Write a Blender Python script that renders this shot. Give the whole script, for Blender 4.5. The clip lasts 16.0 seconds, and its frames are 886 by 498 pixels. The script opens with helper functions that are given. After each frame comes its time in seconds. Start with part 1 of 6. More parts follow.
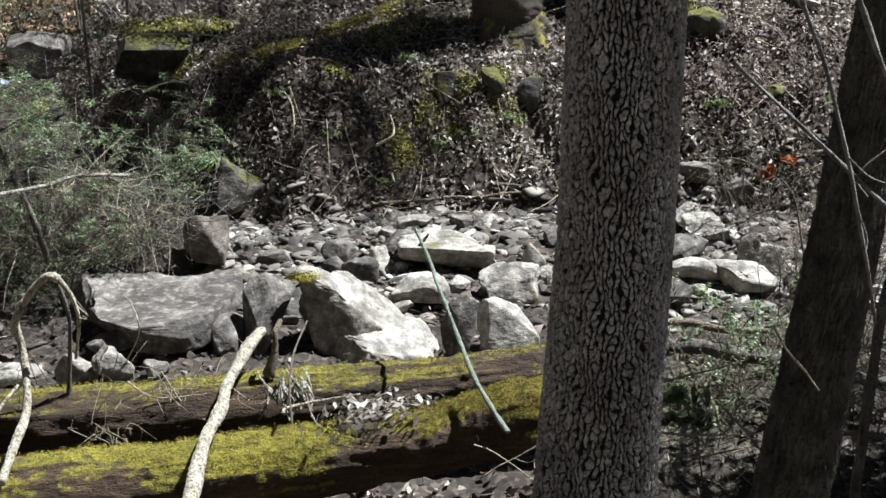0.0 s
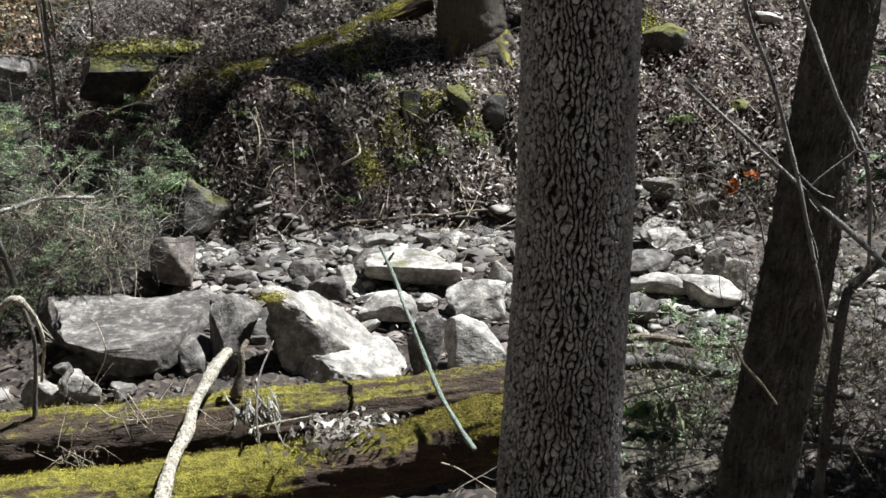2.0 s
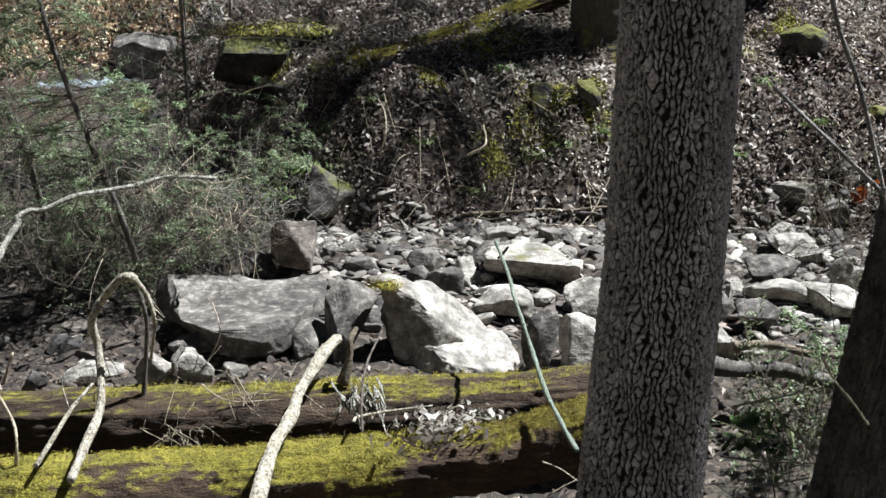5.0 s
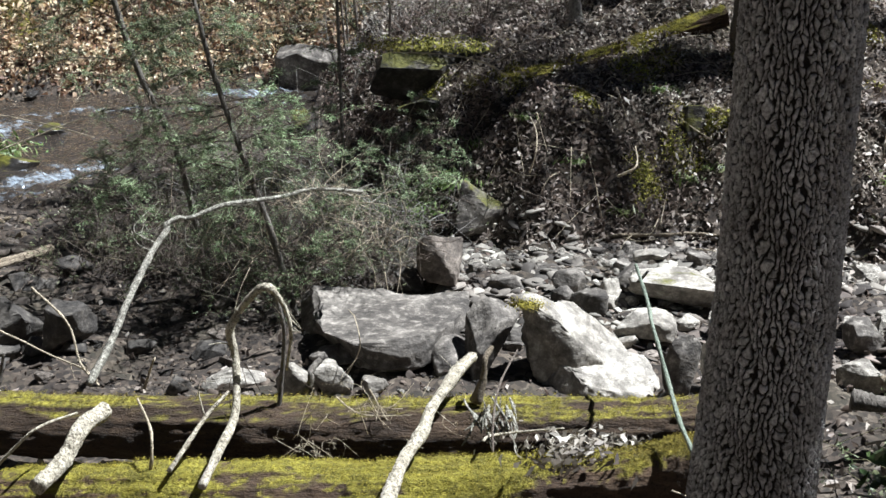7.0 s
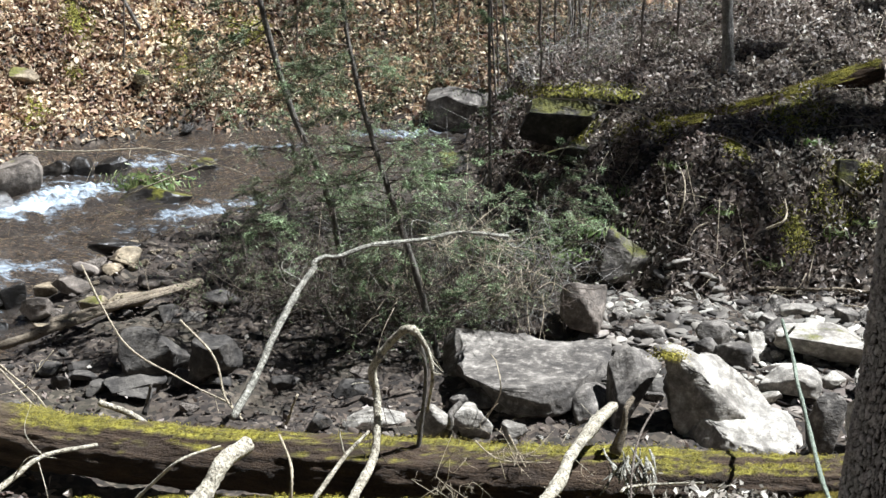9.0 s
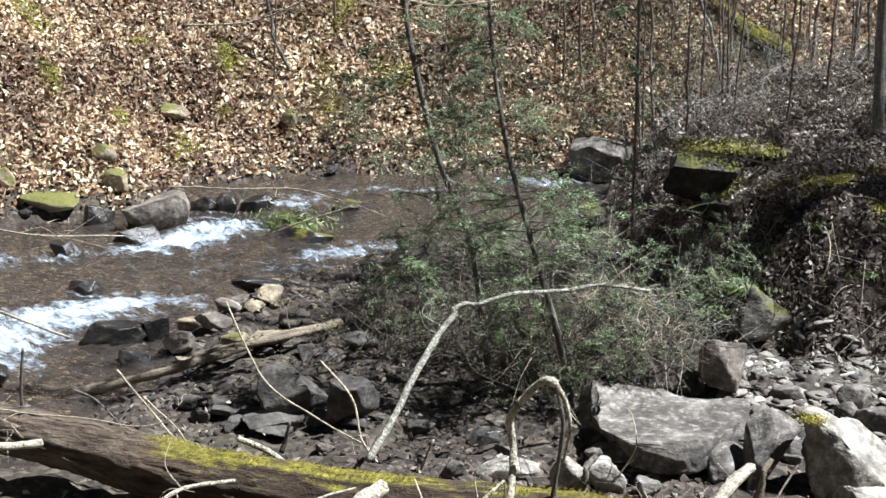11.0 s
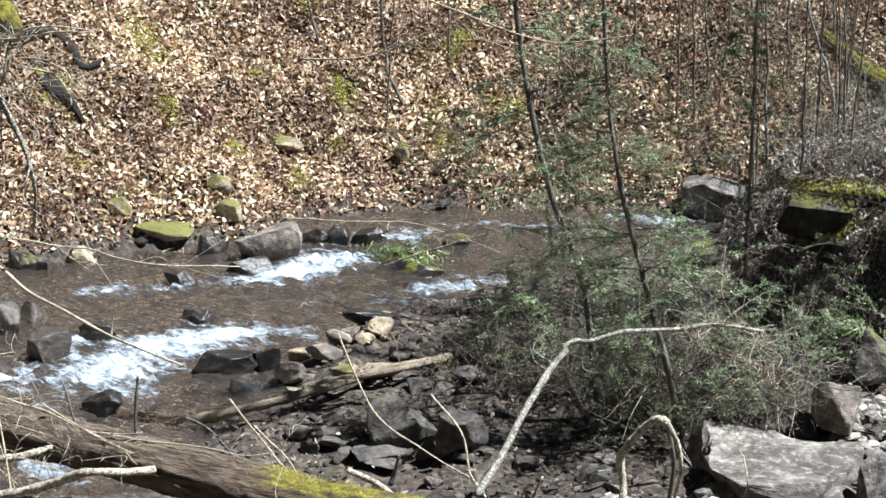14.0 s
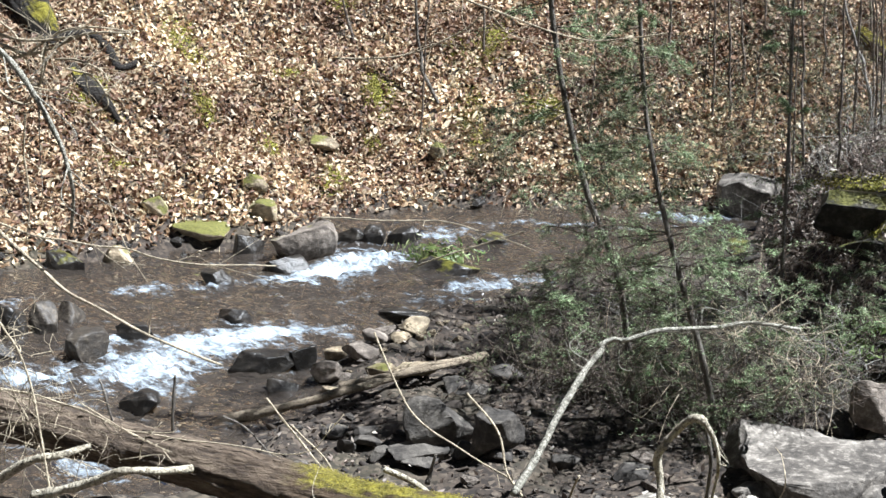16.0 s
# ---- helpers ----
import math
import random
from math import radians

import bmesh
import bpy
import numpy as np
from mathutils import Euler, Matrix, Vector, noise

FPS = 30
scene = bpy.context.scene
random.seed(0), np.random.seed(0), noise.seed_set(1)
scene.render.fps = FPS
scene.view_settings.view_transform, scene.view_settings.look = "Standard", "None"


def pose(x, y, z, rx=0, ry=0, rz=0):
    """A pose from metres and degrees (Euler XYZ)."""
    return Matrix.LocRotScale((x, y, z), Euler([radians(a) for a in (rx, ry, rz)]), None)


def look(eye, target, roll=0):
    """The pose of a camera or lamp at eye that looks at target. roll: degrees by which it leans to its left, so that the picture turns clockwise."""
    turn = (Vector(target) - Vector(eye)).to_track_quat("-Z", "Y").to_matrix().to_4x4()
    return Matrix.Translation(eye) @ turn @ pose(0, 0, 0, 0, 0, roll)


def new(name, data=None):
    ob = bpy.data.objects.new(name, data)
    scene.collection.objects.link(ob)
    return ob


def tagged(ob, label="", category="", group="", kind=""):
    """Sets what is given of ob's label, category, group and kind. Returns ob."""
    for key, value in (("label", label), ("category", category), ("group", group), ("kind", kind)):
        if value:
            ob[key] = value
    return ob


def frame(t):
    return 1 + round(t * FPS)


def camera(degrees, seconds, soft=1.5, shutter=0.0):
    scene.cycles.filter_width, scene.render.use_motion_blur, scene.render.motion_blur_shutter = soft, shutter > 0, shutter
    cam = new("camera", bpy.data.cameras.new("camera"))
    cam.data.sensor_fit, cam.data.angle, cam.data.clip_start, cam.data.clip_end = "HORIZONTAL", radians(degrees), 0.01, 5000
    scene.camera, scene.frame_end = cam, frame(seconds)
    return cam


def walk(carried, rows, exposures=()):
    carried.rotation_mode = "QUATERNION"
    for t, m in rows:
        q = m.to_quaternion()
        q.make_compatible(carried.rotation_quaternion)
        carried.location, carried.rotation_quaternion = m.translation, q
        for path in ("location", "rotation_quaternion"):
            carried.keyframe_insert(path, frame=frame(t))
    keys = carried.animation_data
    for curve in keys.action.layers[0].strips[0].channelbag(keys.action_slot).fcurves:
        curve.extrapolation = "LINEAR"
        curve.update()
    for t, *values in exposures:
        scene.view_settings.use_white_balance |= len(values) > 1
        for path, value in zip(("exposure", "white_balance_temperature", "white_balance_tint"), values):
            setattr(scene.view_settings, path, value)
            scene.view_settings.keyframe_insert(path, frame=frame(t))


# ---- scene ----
cam = camera(28.7, 16.0, soft=1.5)
PATH = [
    (0, (-0.017, -0.273, 4.620), (0.485, 9.165, 1.352), -0.98),
    (0.5, (-0.001, -0.276, 4.621), (0.535, 9.163, 1.363), -1.23),
    (1, (0.017, -0.295, 4.628), (0.621, 9.150, 1.400), -1.31),
    (1.5, (0.017, -0.304, 4.630), (0.672, 9.151, 1.442), -1.28),
    (2, (0.017, -0.291, 4.628), (0.687, 9.168, 1.454), -1.36),
    (2.5, (0.031, -0.300, 4.631), (0.724, 9.159, 1.461), -1.51),
    (3, (0.042, -0.297, 4.628), (0.719, 9.160, 1.450), -1.52),
    (3.5, (0.059, -0.277, 4.623), (0.657, 9.179, 1.426), -1.26),
    (4, (0.093, -0.248, 4.617), (0.468, 9.210, 1.392), -0.87),
    (6.5, (0.283, -0.151, 4.609), (-0.578, 9.298, 1.449), -0.17),
    (7, (0.320, -0.148, 4.619), (-0.779, 9.287, 1.494), -0.15),
    (7.5, (0.331, -0.151, 4.626), (-1.044, 9.262, 1.543), 0.22),
    (8, (0.340, -0.161, 4.636), (-1.189, 9.244, 1.601), 0.17),
    (8.5, (0.330, -0.162, 4.642), (-1.420, 9.228, 1.679), 0.44),
    (9, (0.315, -0.165, 4.648), (-1.613, 9.210, 1.751), 0.30),
    (11.5, (0.261, -0.216, 4.693), (-2.611, 8.999, 2.077), 1.38),
    (12, (0.251, -0.224, 4.699), (-2.765, 8.955, 2.117), 1.21),
    (12.5, (0.247, -0.224, 4.700), (-2.871, 8.927, 2.142), 1.36),
    (13, (0.242, -0.220, 4.695), (-2.935, 8.916, 2.159), 1.23),
    (13.5, (0.242, -0.221, 4.698), (-3.010, 8.893, 2.176), 1.19),
    (14, (0.244, -0.228, 4.695), (-3.060, 8.878, 2.212), 1.40),
    (14.5, (0.237, -0.235, 4.694), (-3.169, 8.818, 2.154), 1.15),
    (15, (0.235, -0.227, 4.697), (-3.244, 8.805, 2.186), 1.08),
    (15.5, (0.235, -0.227, 4.701), (-3.266, 8.799, 2.195), 0.94),
    (16, (0.237, -0.231, 4.693), (-3.254, 8.802, 2.201), 0.95),
]
walk(cam, [(t, look(eye, target, roll)) for t, eye, target, roll in PATH], [(0, 1.30, 5620, 8), (8, 1.42, 5600, 8), (16, 1.63, 5600, 8)])

# ---- daylight: a high sun from the right, beyond the creek, and a clear sky ----
SUN = Vector((0.46, 0.14, 0.86)).normalized()
world = bpy.data.worlds.new("sky")
scene.world = world
world.use_nodes = True
sky = world.node_tree.nodes.new("ShaderNodeTexSky")
sky.sky_type, sky.sun_disc = "NISHITA", False
sky.air_density, sky.dust_density = 0.75, 0.4
sky.sun_elevation, sky.sun_rotation = math.asin(SUN.z), math.atan2(SUN.x, SUN.y)
world.node_tree.nodes["Background"].inputs["Strength"].default_value = 0.0098
world.node_tree.links.new(sky.outputs[0], world.node_tree.nodes["Background"].inputs["Color"])
sun = new("sun", bpy.data.lights.new("sun", "SUN"))
sun.data.energy, sun.data.angle, sun.data.color = 5.0, radians(0.55), (1.0, 0.95, 0.88)
sun.matrix_world = look(SUN * 60, (0, 0, 0))

# ---- materials ----
def material(name):
    m = bpy.data.materials.new(name)
    m.use_nodes = True
    nt = m.node_tree
    return m, nt, nt.nodes["Principled BSDF"]


def node(nt, kind, **values):
    n = nt.nodes.new("ShaderNode" + kind)
    for key, v in values.items():
        n.inputs[key.replace("_", " ")].default_value = v
    return n


def coords(nt):
    """Object coordinates, moved by each object's random number."""
    tc, info = nt.nodes.new("ShaderNodeTexCoord"), nt.nodes.new("ShaderNodeObjectInfo")
    off = nt.nodes.new("ShaderNodeVectorMath")
    off.operation = "MULTIPLY_ADD"
    off.inputs[1].default_value = (37.0, 23.0, 51.0)
    nt.links.new(info.outputs["Random"], off.inputs[0])
    nt.links.new(tc.outputs["Object"], off.inputs[2])
    return off.outputs[0]


def ramp(nt, fac, stops):
    r = nt.nodes.new("ShaderNodeValToRGB")
    r.color_ramp.elements.remove(r.color_ramp.elements[1])
    for k, (p, c) in enumerate(stops):
        e = r.color_ramp.elements[0] if k == 0 else r.color_ramp.elements.new(p)
        e.position, e.color = p, (*c, 1)
    nt.links.new(fac, r.inputs[0])
    return r.outputs[0]


def blend(nt, fac, a, b, mode="MIX"):
    n = nt.nodes.new("ShaderNodeMix")
    n.data_type, n.blend_type = "RGBA", mode
    for slot, v in ((0, fac), (6, a), (7, b)):
        if isinstance(v, (int, float)):
            n.inputs[slot].default_value = v
        elif isinstance(v, tuple):
            n.inputs[slot].default_value = (*v, 1)
        else:
            nt.links.new(v, n.inputs[slot])
    return n.outputs[2]


def relief(nt, bsdf, heights, strength=0.6, distance=0.02):
    normal = None
    for h in heights:
        b = node(nt, "Bump", Strength=strength, Distance=distance)
        nt.links.new(h, b.inputs["Height"])
        if normal is not None:
            nt.links.new(normal, b.inputs["Normal"])
        normal, distance = b.outputs[0], distance * 0.35
    nt.links.new(normal, bsdf.inputs["Normal"])


def noisy(nt, vec, scale, detail=5, rough=0.6, stretch=None):
    if stretch:
        m = nt.nodes.new("ShaderNodeMapping")
        m.inputs["Scale"].default_value = stretch
        nt.links.new(vec, m.inputs[0])
        vec = m.outputs[0]
    n = node(nt, "TexNoise", Scale=scale, Detail=detail, Roughness=rough)
    nt.links.new(vec, n.inputs["Vector"])
    return n.outputs["Fac"]


def upward(nt):
    g = nt.nodes.new("ShaderNodeNewGeometry")
    s = nt.nodes.new("ShaderNodeSeparateXYZ")
    nt.links.new(g.outputs["Normal"], s.inputs[0])
    return s.outputs[2]


def maths(nt, op, a, b=0.0, c=0.0):
    n = nt.nodes.new("ShaderNodeMath")
    n.operation = op
    for k, v in enumerate((a, b, c)):
        if isinstance(v, (int, float)):
            n.inputs[k].default_value = v
        else:
            nt.links.new(v, n.inputs[k])
    return n.outputs[0]


MOSS_DARK, MOSS_LIGHT = (0.11, 0.098, 0.012), (0.42, 0.375, 0.042)


def stone_material(name, dark, mid, light, rough=0.85, moss=0.0):
    m, nt, bsdf = material(name)
    v = coords(nt)
    big, fine, grit = noisy(nt, v, 3.2, 4), noisy(nt, v, 17, 6, 0.7), noisy(nt, v, 90, 3, 0.7)
    col = ramp(nt, big, [(0.38, dark), (0.5, mid), (0.63, light)])
    col = blend(nt, 0.5, col, ramp(nt, fine, [(0.38, tuple(0.45 * c for c in mid)), (0.52, mid), (0.64, tuple(min(1, 1.35 * c) for c in light))]))
    blot = noisy(nt, v, 6.5, 6, 0.72)
    col = blend(nt, 0.5, col, ramp(nt, blot, [(0.41, (0.22, 0.205, 0.19)), (0.49, (0.72, 0.705, 0.68)), (0.57, (1.4, 1.4, 1.37))]), "MULTIPLY")
    col = blend(nt, 0.45, col, ramp(nt, grit, [(0.3, (0.25, 0.25, 0.25)), (0.7, (1, 1, 1))]), "MULTIPLY")
    if moss:
        mask = maths(nt, "ADD", maths(nt, "MULTIPLY", upward(nt), 0.45), maths(nt, "MULTIPLY", noisy(nt, v, 5, 5, 0.65), 1.1))
        mask = maths(nt, "SMOOTH_MAX", maths(nt, "MULTIPLY_ADD", mask, 7.0, -7.0 * (1.13 - 0.5 * moss)), 0.0, 0.1)
        mask = maths(nt, "MINIMUM", mask, 1.0)
        col = blend(nt, mask, col, ramp(nt, noisy(nt, v, 60, 4, 0.8), [(0.3, (0.035, 0.038, 0.009)), (0.72, (0.19, 0.18, 0.032))]))
    nt.links.new(col, bsdf.inputs["Base Color"])
    bsdf.inputs["Roughness"].default_value = rough
    strata = noisy(nt, v, 4.0, 5, 0.65, (1.0, 1.0, 1.5))
    relief(nt, bsdf, [strata, blot, fine, grit], 0.85, 0.04)
    return m


STONES = {
    "pale": ((0.18, 0.158, 0.13), (0.36, 0.33, 0.283), (0.55, 0.515, 0.455), 0.85),
    "grey": ((0.055, 0.047, 0.040), (0.125, 0.110, 0.094), (0.33, 0.300, 0.262), 0.85),
    "brown": ((0.10, 0.082, 0.066), (0.20, 0.167, 0.138), (0.32, 0.275, 0.232), 0.85),
    "tan": ((0.16, 0.12, 0.08), (0.29, 0.23, 0.15), (0.44, 0.37, 0.26), 0.85),
    "wet": ((0.010, 0.009, 0.008), (0.022, 0.019, 0.016), (0.045, 0.038, 0.03), 0.38),
    "damp": ((0.025, 0.020, 0.015), (0.055, 0.044, 0.033), (0.115, 0.095, 0.07), 0.6),
    "dark": ((0.032, 0.028, 0.024), (0.065, 0.057, 0.049), (0.135, 0.121, 0.103), 0.85),
}
MATS = {}


def stone_mat(kind, moss=0.0):
    level = 0 if not moss else 0.15 if moss < 0.25 else 0.5 if moss < 0.65 else 0.9
    key = f"{kind} stone" + (f" moss {level}" if level else "")
    if key not in MATS:
        d, mi, li, r = STONES[kind]
        MATS[key] = stone_material(key, d, mi, li, r, level)
    return MATS[key]


def bark_material(name, dark, mid, light, scale=1.0, moss=0.0, axis=2, bump=0.8, bare=None, blotch=4, felt=False, spots=(0.36, 0.48)):
    m, nt, bsdf = material(name)
    v = coords(nt)
    st = [1.0, 1.0, 1.0]
    st[axis] = 0.18
    ridges, fine, patch = noisy(nt, v, 55 * scale, 5, 0.7, st), noisy(nt, v, 150 * scale, 3, 0.7), noisy(nt, v, blotch * scale, 4)
    col = ramp(nt, ridges, [(0.32, dark), (0.5, mid), (0.72, light)])
    col = blend(nt, 0.5, col, ramp(nt, patch, [(0.3, tuple(0.6 * c for c in mid)), (0.7, light)]))
    fleck = noisy(nt, v, 70, 4, 0.75)
    col = blend(nt, 0.85, col, ramp(nt, fleck, [(spots[0], (0.22, 0.20, 0.18)), (spots[1], (1, 1, 1))]), "MULTIPLY")
    if moss:
        mask = maths(nt, "ADD", maths(nt, "MULTIPLY", upward(nt), 0.9), maths(nt, "MULTIPLY", noisy(nt, v, 5.0, 6, 0.75), 0.9))
        mask = maths(nt, "MULTIPLY_ADD", mask, 6.0, -6.0 * (1.6 - 0.8 * moss))
        mask = maths(nt, "MAXIMUM", maths(nt, "MINIMUM", mask, 1.0), 0.0)
        if felt:
            att = nt.nodes.new("ShaderNodeAttribute")
            att.attribute_name = "moss"
            mask = att.outputs["Fac"]
        if bare is not None:
            # dry, barkless wood beyond that x
            place, xyz = nt.nodes.new("ShaderNodeTexCoord"), nt.nodes.new("ShaderNodeSeparateXYZ")
            nt.links.new(place.outputs["Object"], xyz.inputs[0])
            on = maths(nt, "MAXIMUM", maths(nt, "MINIMUM", maths(nt, "ADD", maths(nt, "MULTIPLY_ADD", xyz.outputs[0], 0.9, 0.5 - 0.9 * bare), maths(nt, "MULTIPLY_ADD", patch, 2.0, -1.0)), 1.0), 0.0)
            mask = maths(nt, "MULTIPLY", mask, on)
            col = blend(nt, on, ramp(nt, ridges, [(0.36, (0.035, 0.024, 0.016)), (0.5, (0.10, 0.073, 0.05)), (0.66, (0.20, 0.155, 0.11))]), col)
        green = blend(nt, 0.85, ramp(nt, noisy(nt, v, 45, 5, 0.8), [(0.3, MOSS_DARK), (0.7, MOSS_LIGHT)]), ramp(nt, noisy(nt, v, 12, 4, 0.7), [(0.38, (0.30, 0.30, 0.30)), (0.58, (1, 1, 1))]), "MULTIPLY")
        col = blend(nt, mask, col, green)
    nt.links.new(col, bsdf.inputs["Base Color"])
    bsdf.inputs["Roughness"].default_value = 0.92
    relief(nt, bsdf, [ridges, fine], bump, 0.02 / scale)
    return m


def plain_material(name, stops, scale, rough=0.8, island=False, bump=0.3, thin=0.0, mottle=0.5):
    """Colour from a noise, or from a random number for each loose piece."""
    m, nt, bsdf = material(name)
    v = coords(nt)
    n = noisy(nt, v, scale, 5, 0.65)
    if island:
        g = nt.nodes.new("ShaderNodeNewGeometry")
        col = ramp(nt, g.outputs["Random Per Island"], stops)
        col = blend(nt, mottle, col, ramp(nt, n, [(0.3, (0.45, 0.45, 0.45)), (0.7, (1, 1, 1))]), "MULTIPLY")
        col = blend(nt, 0.9, col, ramp(nt, noisy(nt, v, 0.7, 5, 0.7), [(0.38, (0.50, 0.40, 0.36)), (0.5, (0.95, 0.90, 0.84)), (0.62, (1.4, 1.4, 1.32))]), "MULTIPLY")
    else:
        col = ramp(nt, n, stops)
    nt.links.new(col, bsdf.inputs["Base Color"])
    bsdf.inputs["Roughness"].default_value = rough
    if bump:
        relief(nt, bsdf, [n], bump, 0.01)
    if thin:
        back, mix = nt.nodes.new("ShaderNodeBsdfTranslucent"), node(nt, "MixShader", Fac=thin)
        nt.links.new(col, back.inputs["Color"])
        nt.links.new(bsdf.outputs[0], mix.inputs[1])
        nt.links.new(back.outputs[0], mix.inputs[2])
        nt.links.new(mix.outputs[0], nt.nodes["Material Output"].inputs["Surface"])
    return m


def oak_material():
    """Grey weathered, lichened plates over brown bark, painted near black for furrow shade."""
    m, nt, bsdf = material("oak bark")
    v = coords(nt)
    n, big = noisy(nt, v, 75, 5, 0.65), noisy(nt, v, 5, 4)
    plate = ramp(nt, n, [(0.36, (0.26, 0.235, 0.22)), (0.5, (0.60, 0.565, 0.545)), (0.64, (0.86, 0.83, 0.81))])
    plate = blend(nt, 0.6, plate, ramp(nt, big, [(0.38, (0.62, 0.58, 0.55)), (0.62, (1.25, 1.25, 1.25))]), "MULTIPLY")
    raw_shaded = ramp(nt, n, [(0.36, (0.008, 0.006, 0.005)), (0.64, (0.030, 0.023, 0.018))])
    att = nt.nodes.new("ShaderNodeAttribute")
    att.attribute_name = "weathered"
    nt.links.new(blend(nt, att.outputs["Fac"], raw_shaded, plate), bsdf.inputs["Base Color"])
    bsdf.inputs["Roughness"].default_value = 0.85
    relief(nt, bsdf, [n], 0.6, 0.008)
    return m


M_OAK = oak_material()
M_BARK = bark_material("dark bark", (0.02, 0.016, 0.013), (0.085, 0.072, 0.058), (0.32, 0.29, 0.25), 0.7, blotch=16)
M_LOG = bark_material("rotting log wood", (0.007, 0.004, 0.003), (0.032, 0.019, 0.010), (0.105, 0.066, 0.036), 0.45, moss=0.40, axis=0, bare=-4.1, felt=True)
M_LOG_MOSSY = bark_material("mossy log", (0.014, 0.008, 0.005), (0.055, 0.032, 0.017), (0.16, 0.10, 0.055), 0.5, moss=0.6, axis=0, felt=True)
M_LICHEN = bark_material("grey lichen bark", (0.06, 0.056, 0.044), (0.27, 0.258, 0.21), (0.74, 0.71, 0.60), 0.55, blotch=34, spots=(0.42, 0.53))
M_WHITE = bark_material("pale lichen bark", (0.07, 0.052, 0.034), (0.44, 0.385, 0.28), (0.84, 0.78, 0.63), 0.40, blotch=60, spots=(0.405, 0.50))
M_ROT = bark_material("rotten black wood", (0.005, 0.004, 0.003), (0.012, 0.009, 0.007), (0.035, 0.028, 0.02), 0.5, moss=0.25, axis=0, felt=True)
M_GREENTWIG = bark_material("olive twig bark", (0.06, 0.05, 0.025), (0.16, 0.15, 0.07), (0.30, 0.28, 0.15))
M_TWIG = bark_material("grey twig bark", (0.05, 0.038, 0.03), (0.14, 0.11, 0.088), (0.30, 0.255, 0.21), blotch=18)
M_VINE = bark_material("fine brown twig", (0.03, 0.021, 0.015), (0.085, 0.062, 0.045), (0.23, 0.18, 0.135), blotch=18)
M_STEM = bark_material("smooth grey bark", (0.07, 0.062, 0.055), (0.20, 0.185, 0.165), (0.44, 0.42, 0.385), blotch=26)
M_STRAW = bark_material("dry pale twig", (0.15, 0.12, 0.08), (0.44, 0.365, 0.25), (0.72, 0.63, 0.47), blotch=22)
M_GREENSTICK = bark_material("green grey stick", (0.07, 0.09, 0.06), (0.20, 0.24, 0.18), (0.36, 0.40, 0.32))
M_DRIFT = bark_material("weathered driftwood", (0.06, 0.045, 0.03), (0.19, 0.15, 0.10), (0.36, 0.30, 0.22), 0.8, axis=0)
# lit and shaded colours of one litter: far slope lighter, bank greyer
M_LITTER_SUNLIT = plain_material("sunlit tan leaves", [(0.0, (0.09, 0.048, 0.030)), (0.2, (0.22, 0.125, 0.078)), (0.42, (0.42, 0.285, 0.175)), (0.66, (0.63, 0.50, 0.34)), (0.88, (0.76, 0.66, 0.48)), (1.0, (0.83, 0.77, 0.62))], 40, 0.6, True, 0, 0.25)
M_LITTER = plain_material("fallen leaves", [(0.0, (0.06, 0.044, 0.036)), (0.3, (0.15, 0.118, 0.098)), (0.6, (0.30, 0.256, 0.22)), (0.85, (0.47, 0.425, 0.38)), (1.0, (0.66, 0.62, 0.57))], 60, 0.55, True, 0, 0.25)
M_NEEDLE = plain_material("hemlock needles", [(0.0, (0.045, 0.072, 0.033)), (0.5, (0.165, 0.245, 0.108)), (1.0, (0.50, 0.60, 0.38))], 30, 0.55, True, 0, 0.35)
M_LEAF = plain_material("evergreen leaves", [(0.0, (0.05, 0.09, 0.035)), (0.6, (0.13, 0.20, 0.075)), (1.0, (0.36, 0.42, 0.24))], 30, 0.25, True, 0, 0.3)
M_PALE_LEAF = plain_material("bleached leaves", [(0.0, (0.06, 0.05, 0.04)), (0.5, (0.24, 0.215, 0.18)), (1.0, (0.60, 0.575, 0.52))], 50, 0.6, True, 0, 0.25)
M_FERN = plain_material("fern fronds", [(0.0, (0.07, 0.13, 0.03)), (0.6, (0.21, 0.31, 0.09)), (1.0, (0.45, 0.52, 0.28))], 30, 0.5, True, 0, 0.3)
M_RED = plain_material("orange dead leaves", [(0.0, (0.22, 0.06, 0.015)), (1.0, (0.42, 0.14, 0.03))], 30, 0.6, True, 0, 0.4)
M_GRAVEL = plain_material("mixed pebbles", [(0.0, (0.07, 0.06, 0.05)), (0.4, (0.17, 0.15, 0.13)), (0.8, (0.32, 0.29, 0.26)), (1.0, (0.5, 0.47, 0.43))], 40, 0.85, True, 0)
M_GRAVEL_DULL = plain_material("dull brown pebbles", [(0.0, (0.012, 0.009, 0.007)), (0.4, (0.028, 0.021, 0.016)), (0.8, (0.062, 0.048, 0.037)), (1.0, (0.155, 0.125, 0.10))], 40, 0.85, True, 0)
M_RUBBLE = plain_material("pale rubble", [(0.0, (0.045, 0.040, 0.036)), (0.4, (0.105, 0.096, 0.086)), (0.75, (0.24, 0.224, 0.20)), (0.92, (0.42, 0.40, 0.365)), (1.0, (0.55, 0.53, 0.485))], 25, 0.85, True, 0)
M_BRUSH = plain_material("dull brush leaves", [(0.0, (0.045, 0.052, 0.028)), (0.5, (0.12, 0.14, 0.07)), (1.0, (0.27, 0.30, 0.17))], 30, 0.6, True, 0, 0.3)
M_MOSS_GREEN = plain_material("green moss", [(0.0, (0.09, 0.092, 0.016)), (0.5, (0.25, 0.25, 0.042)), (1.0, (0.48, 0.46, 0.09))], 30, 0.9, True, 0)
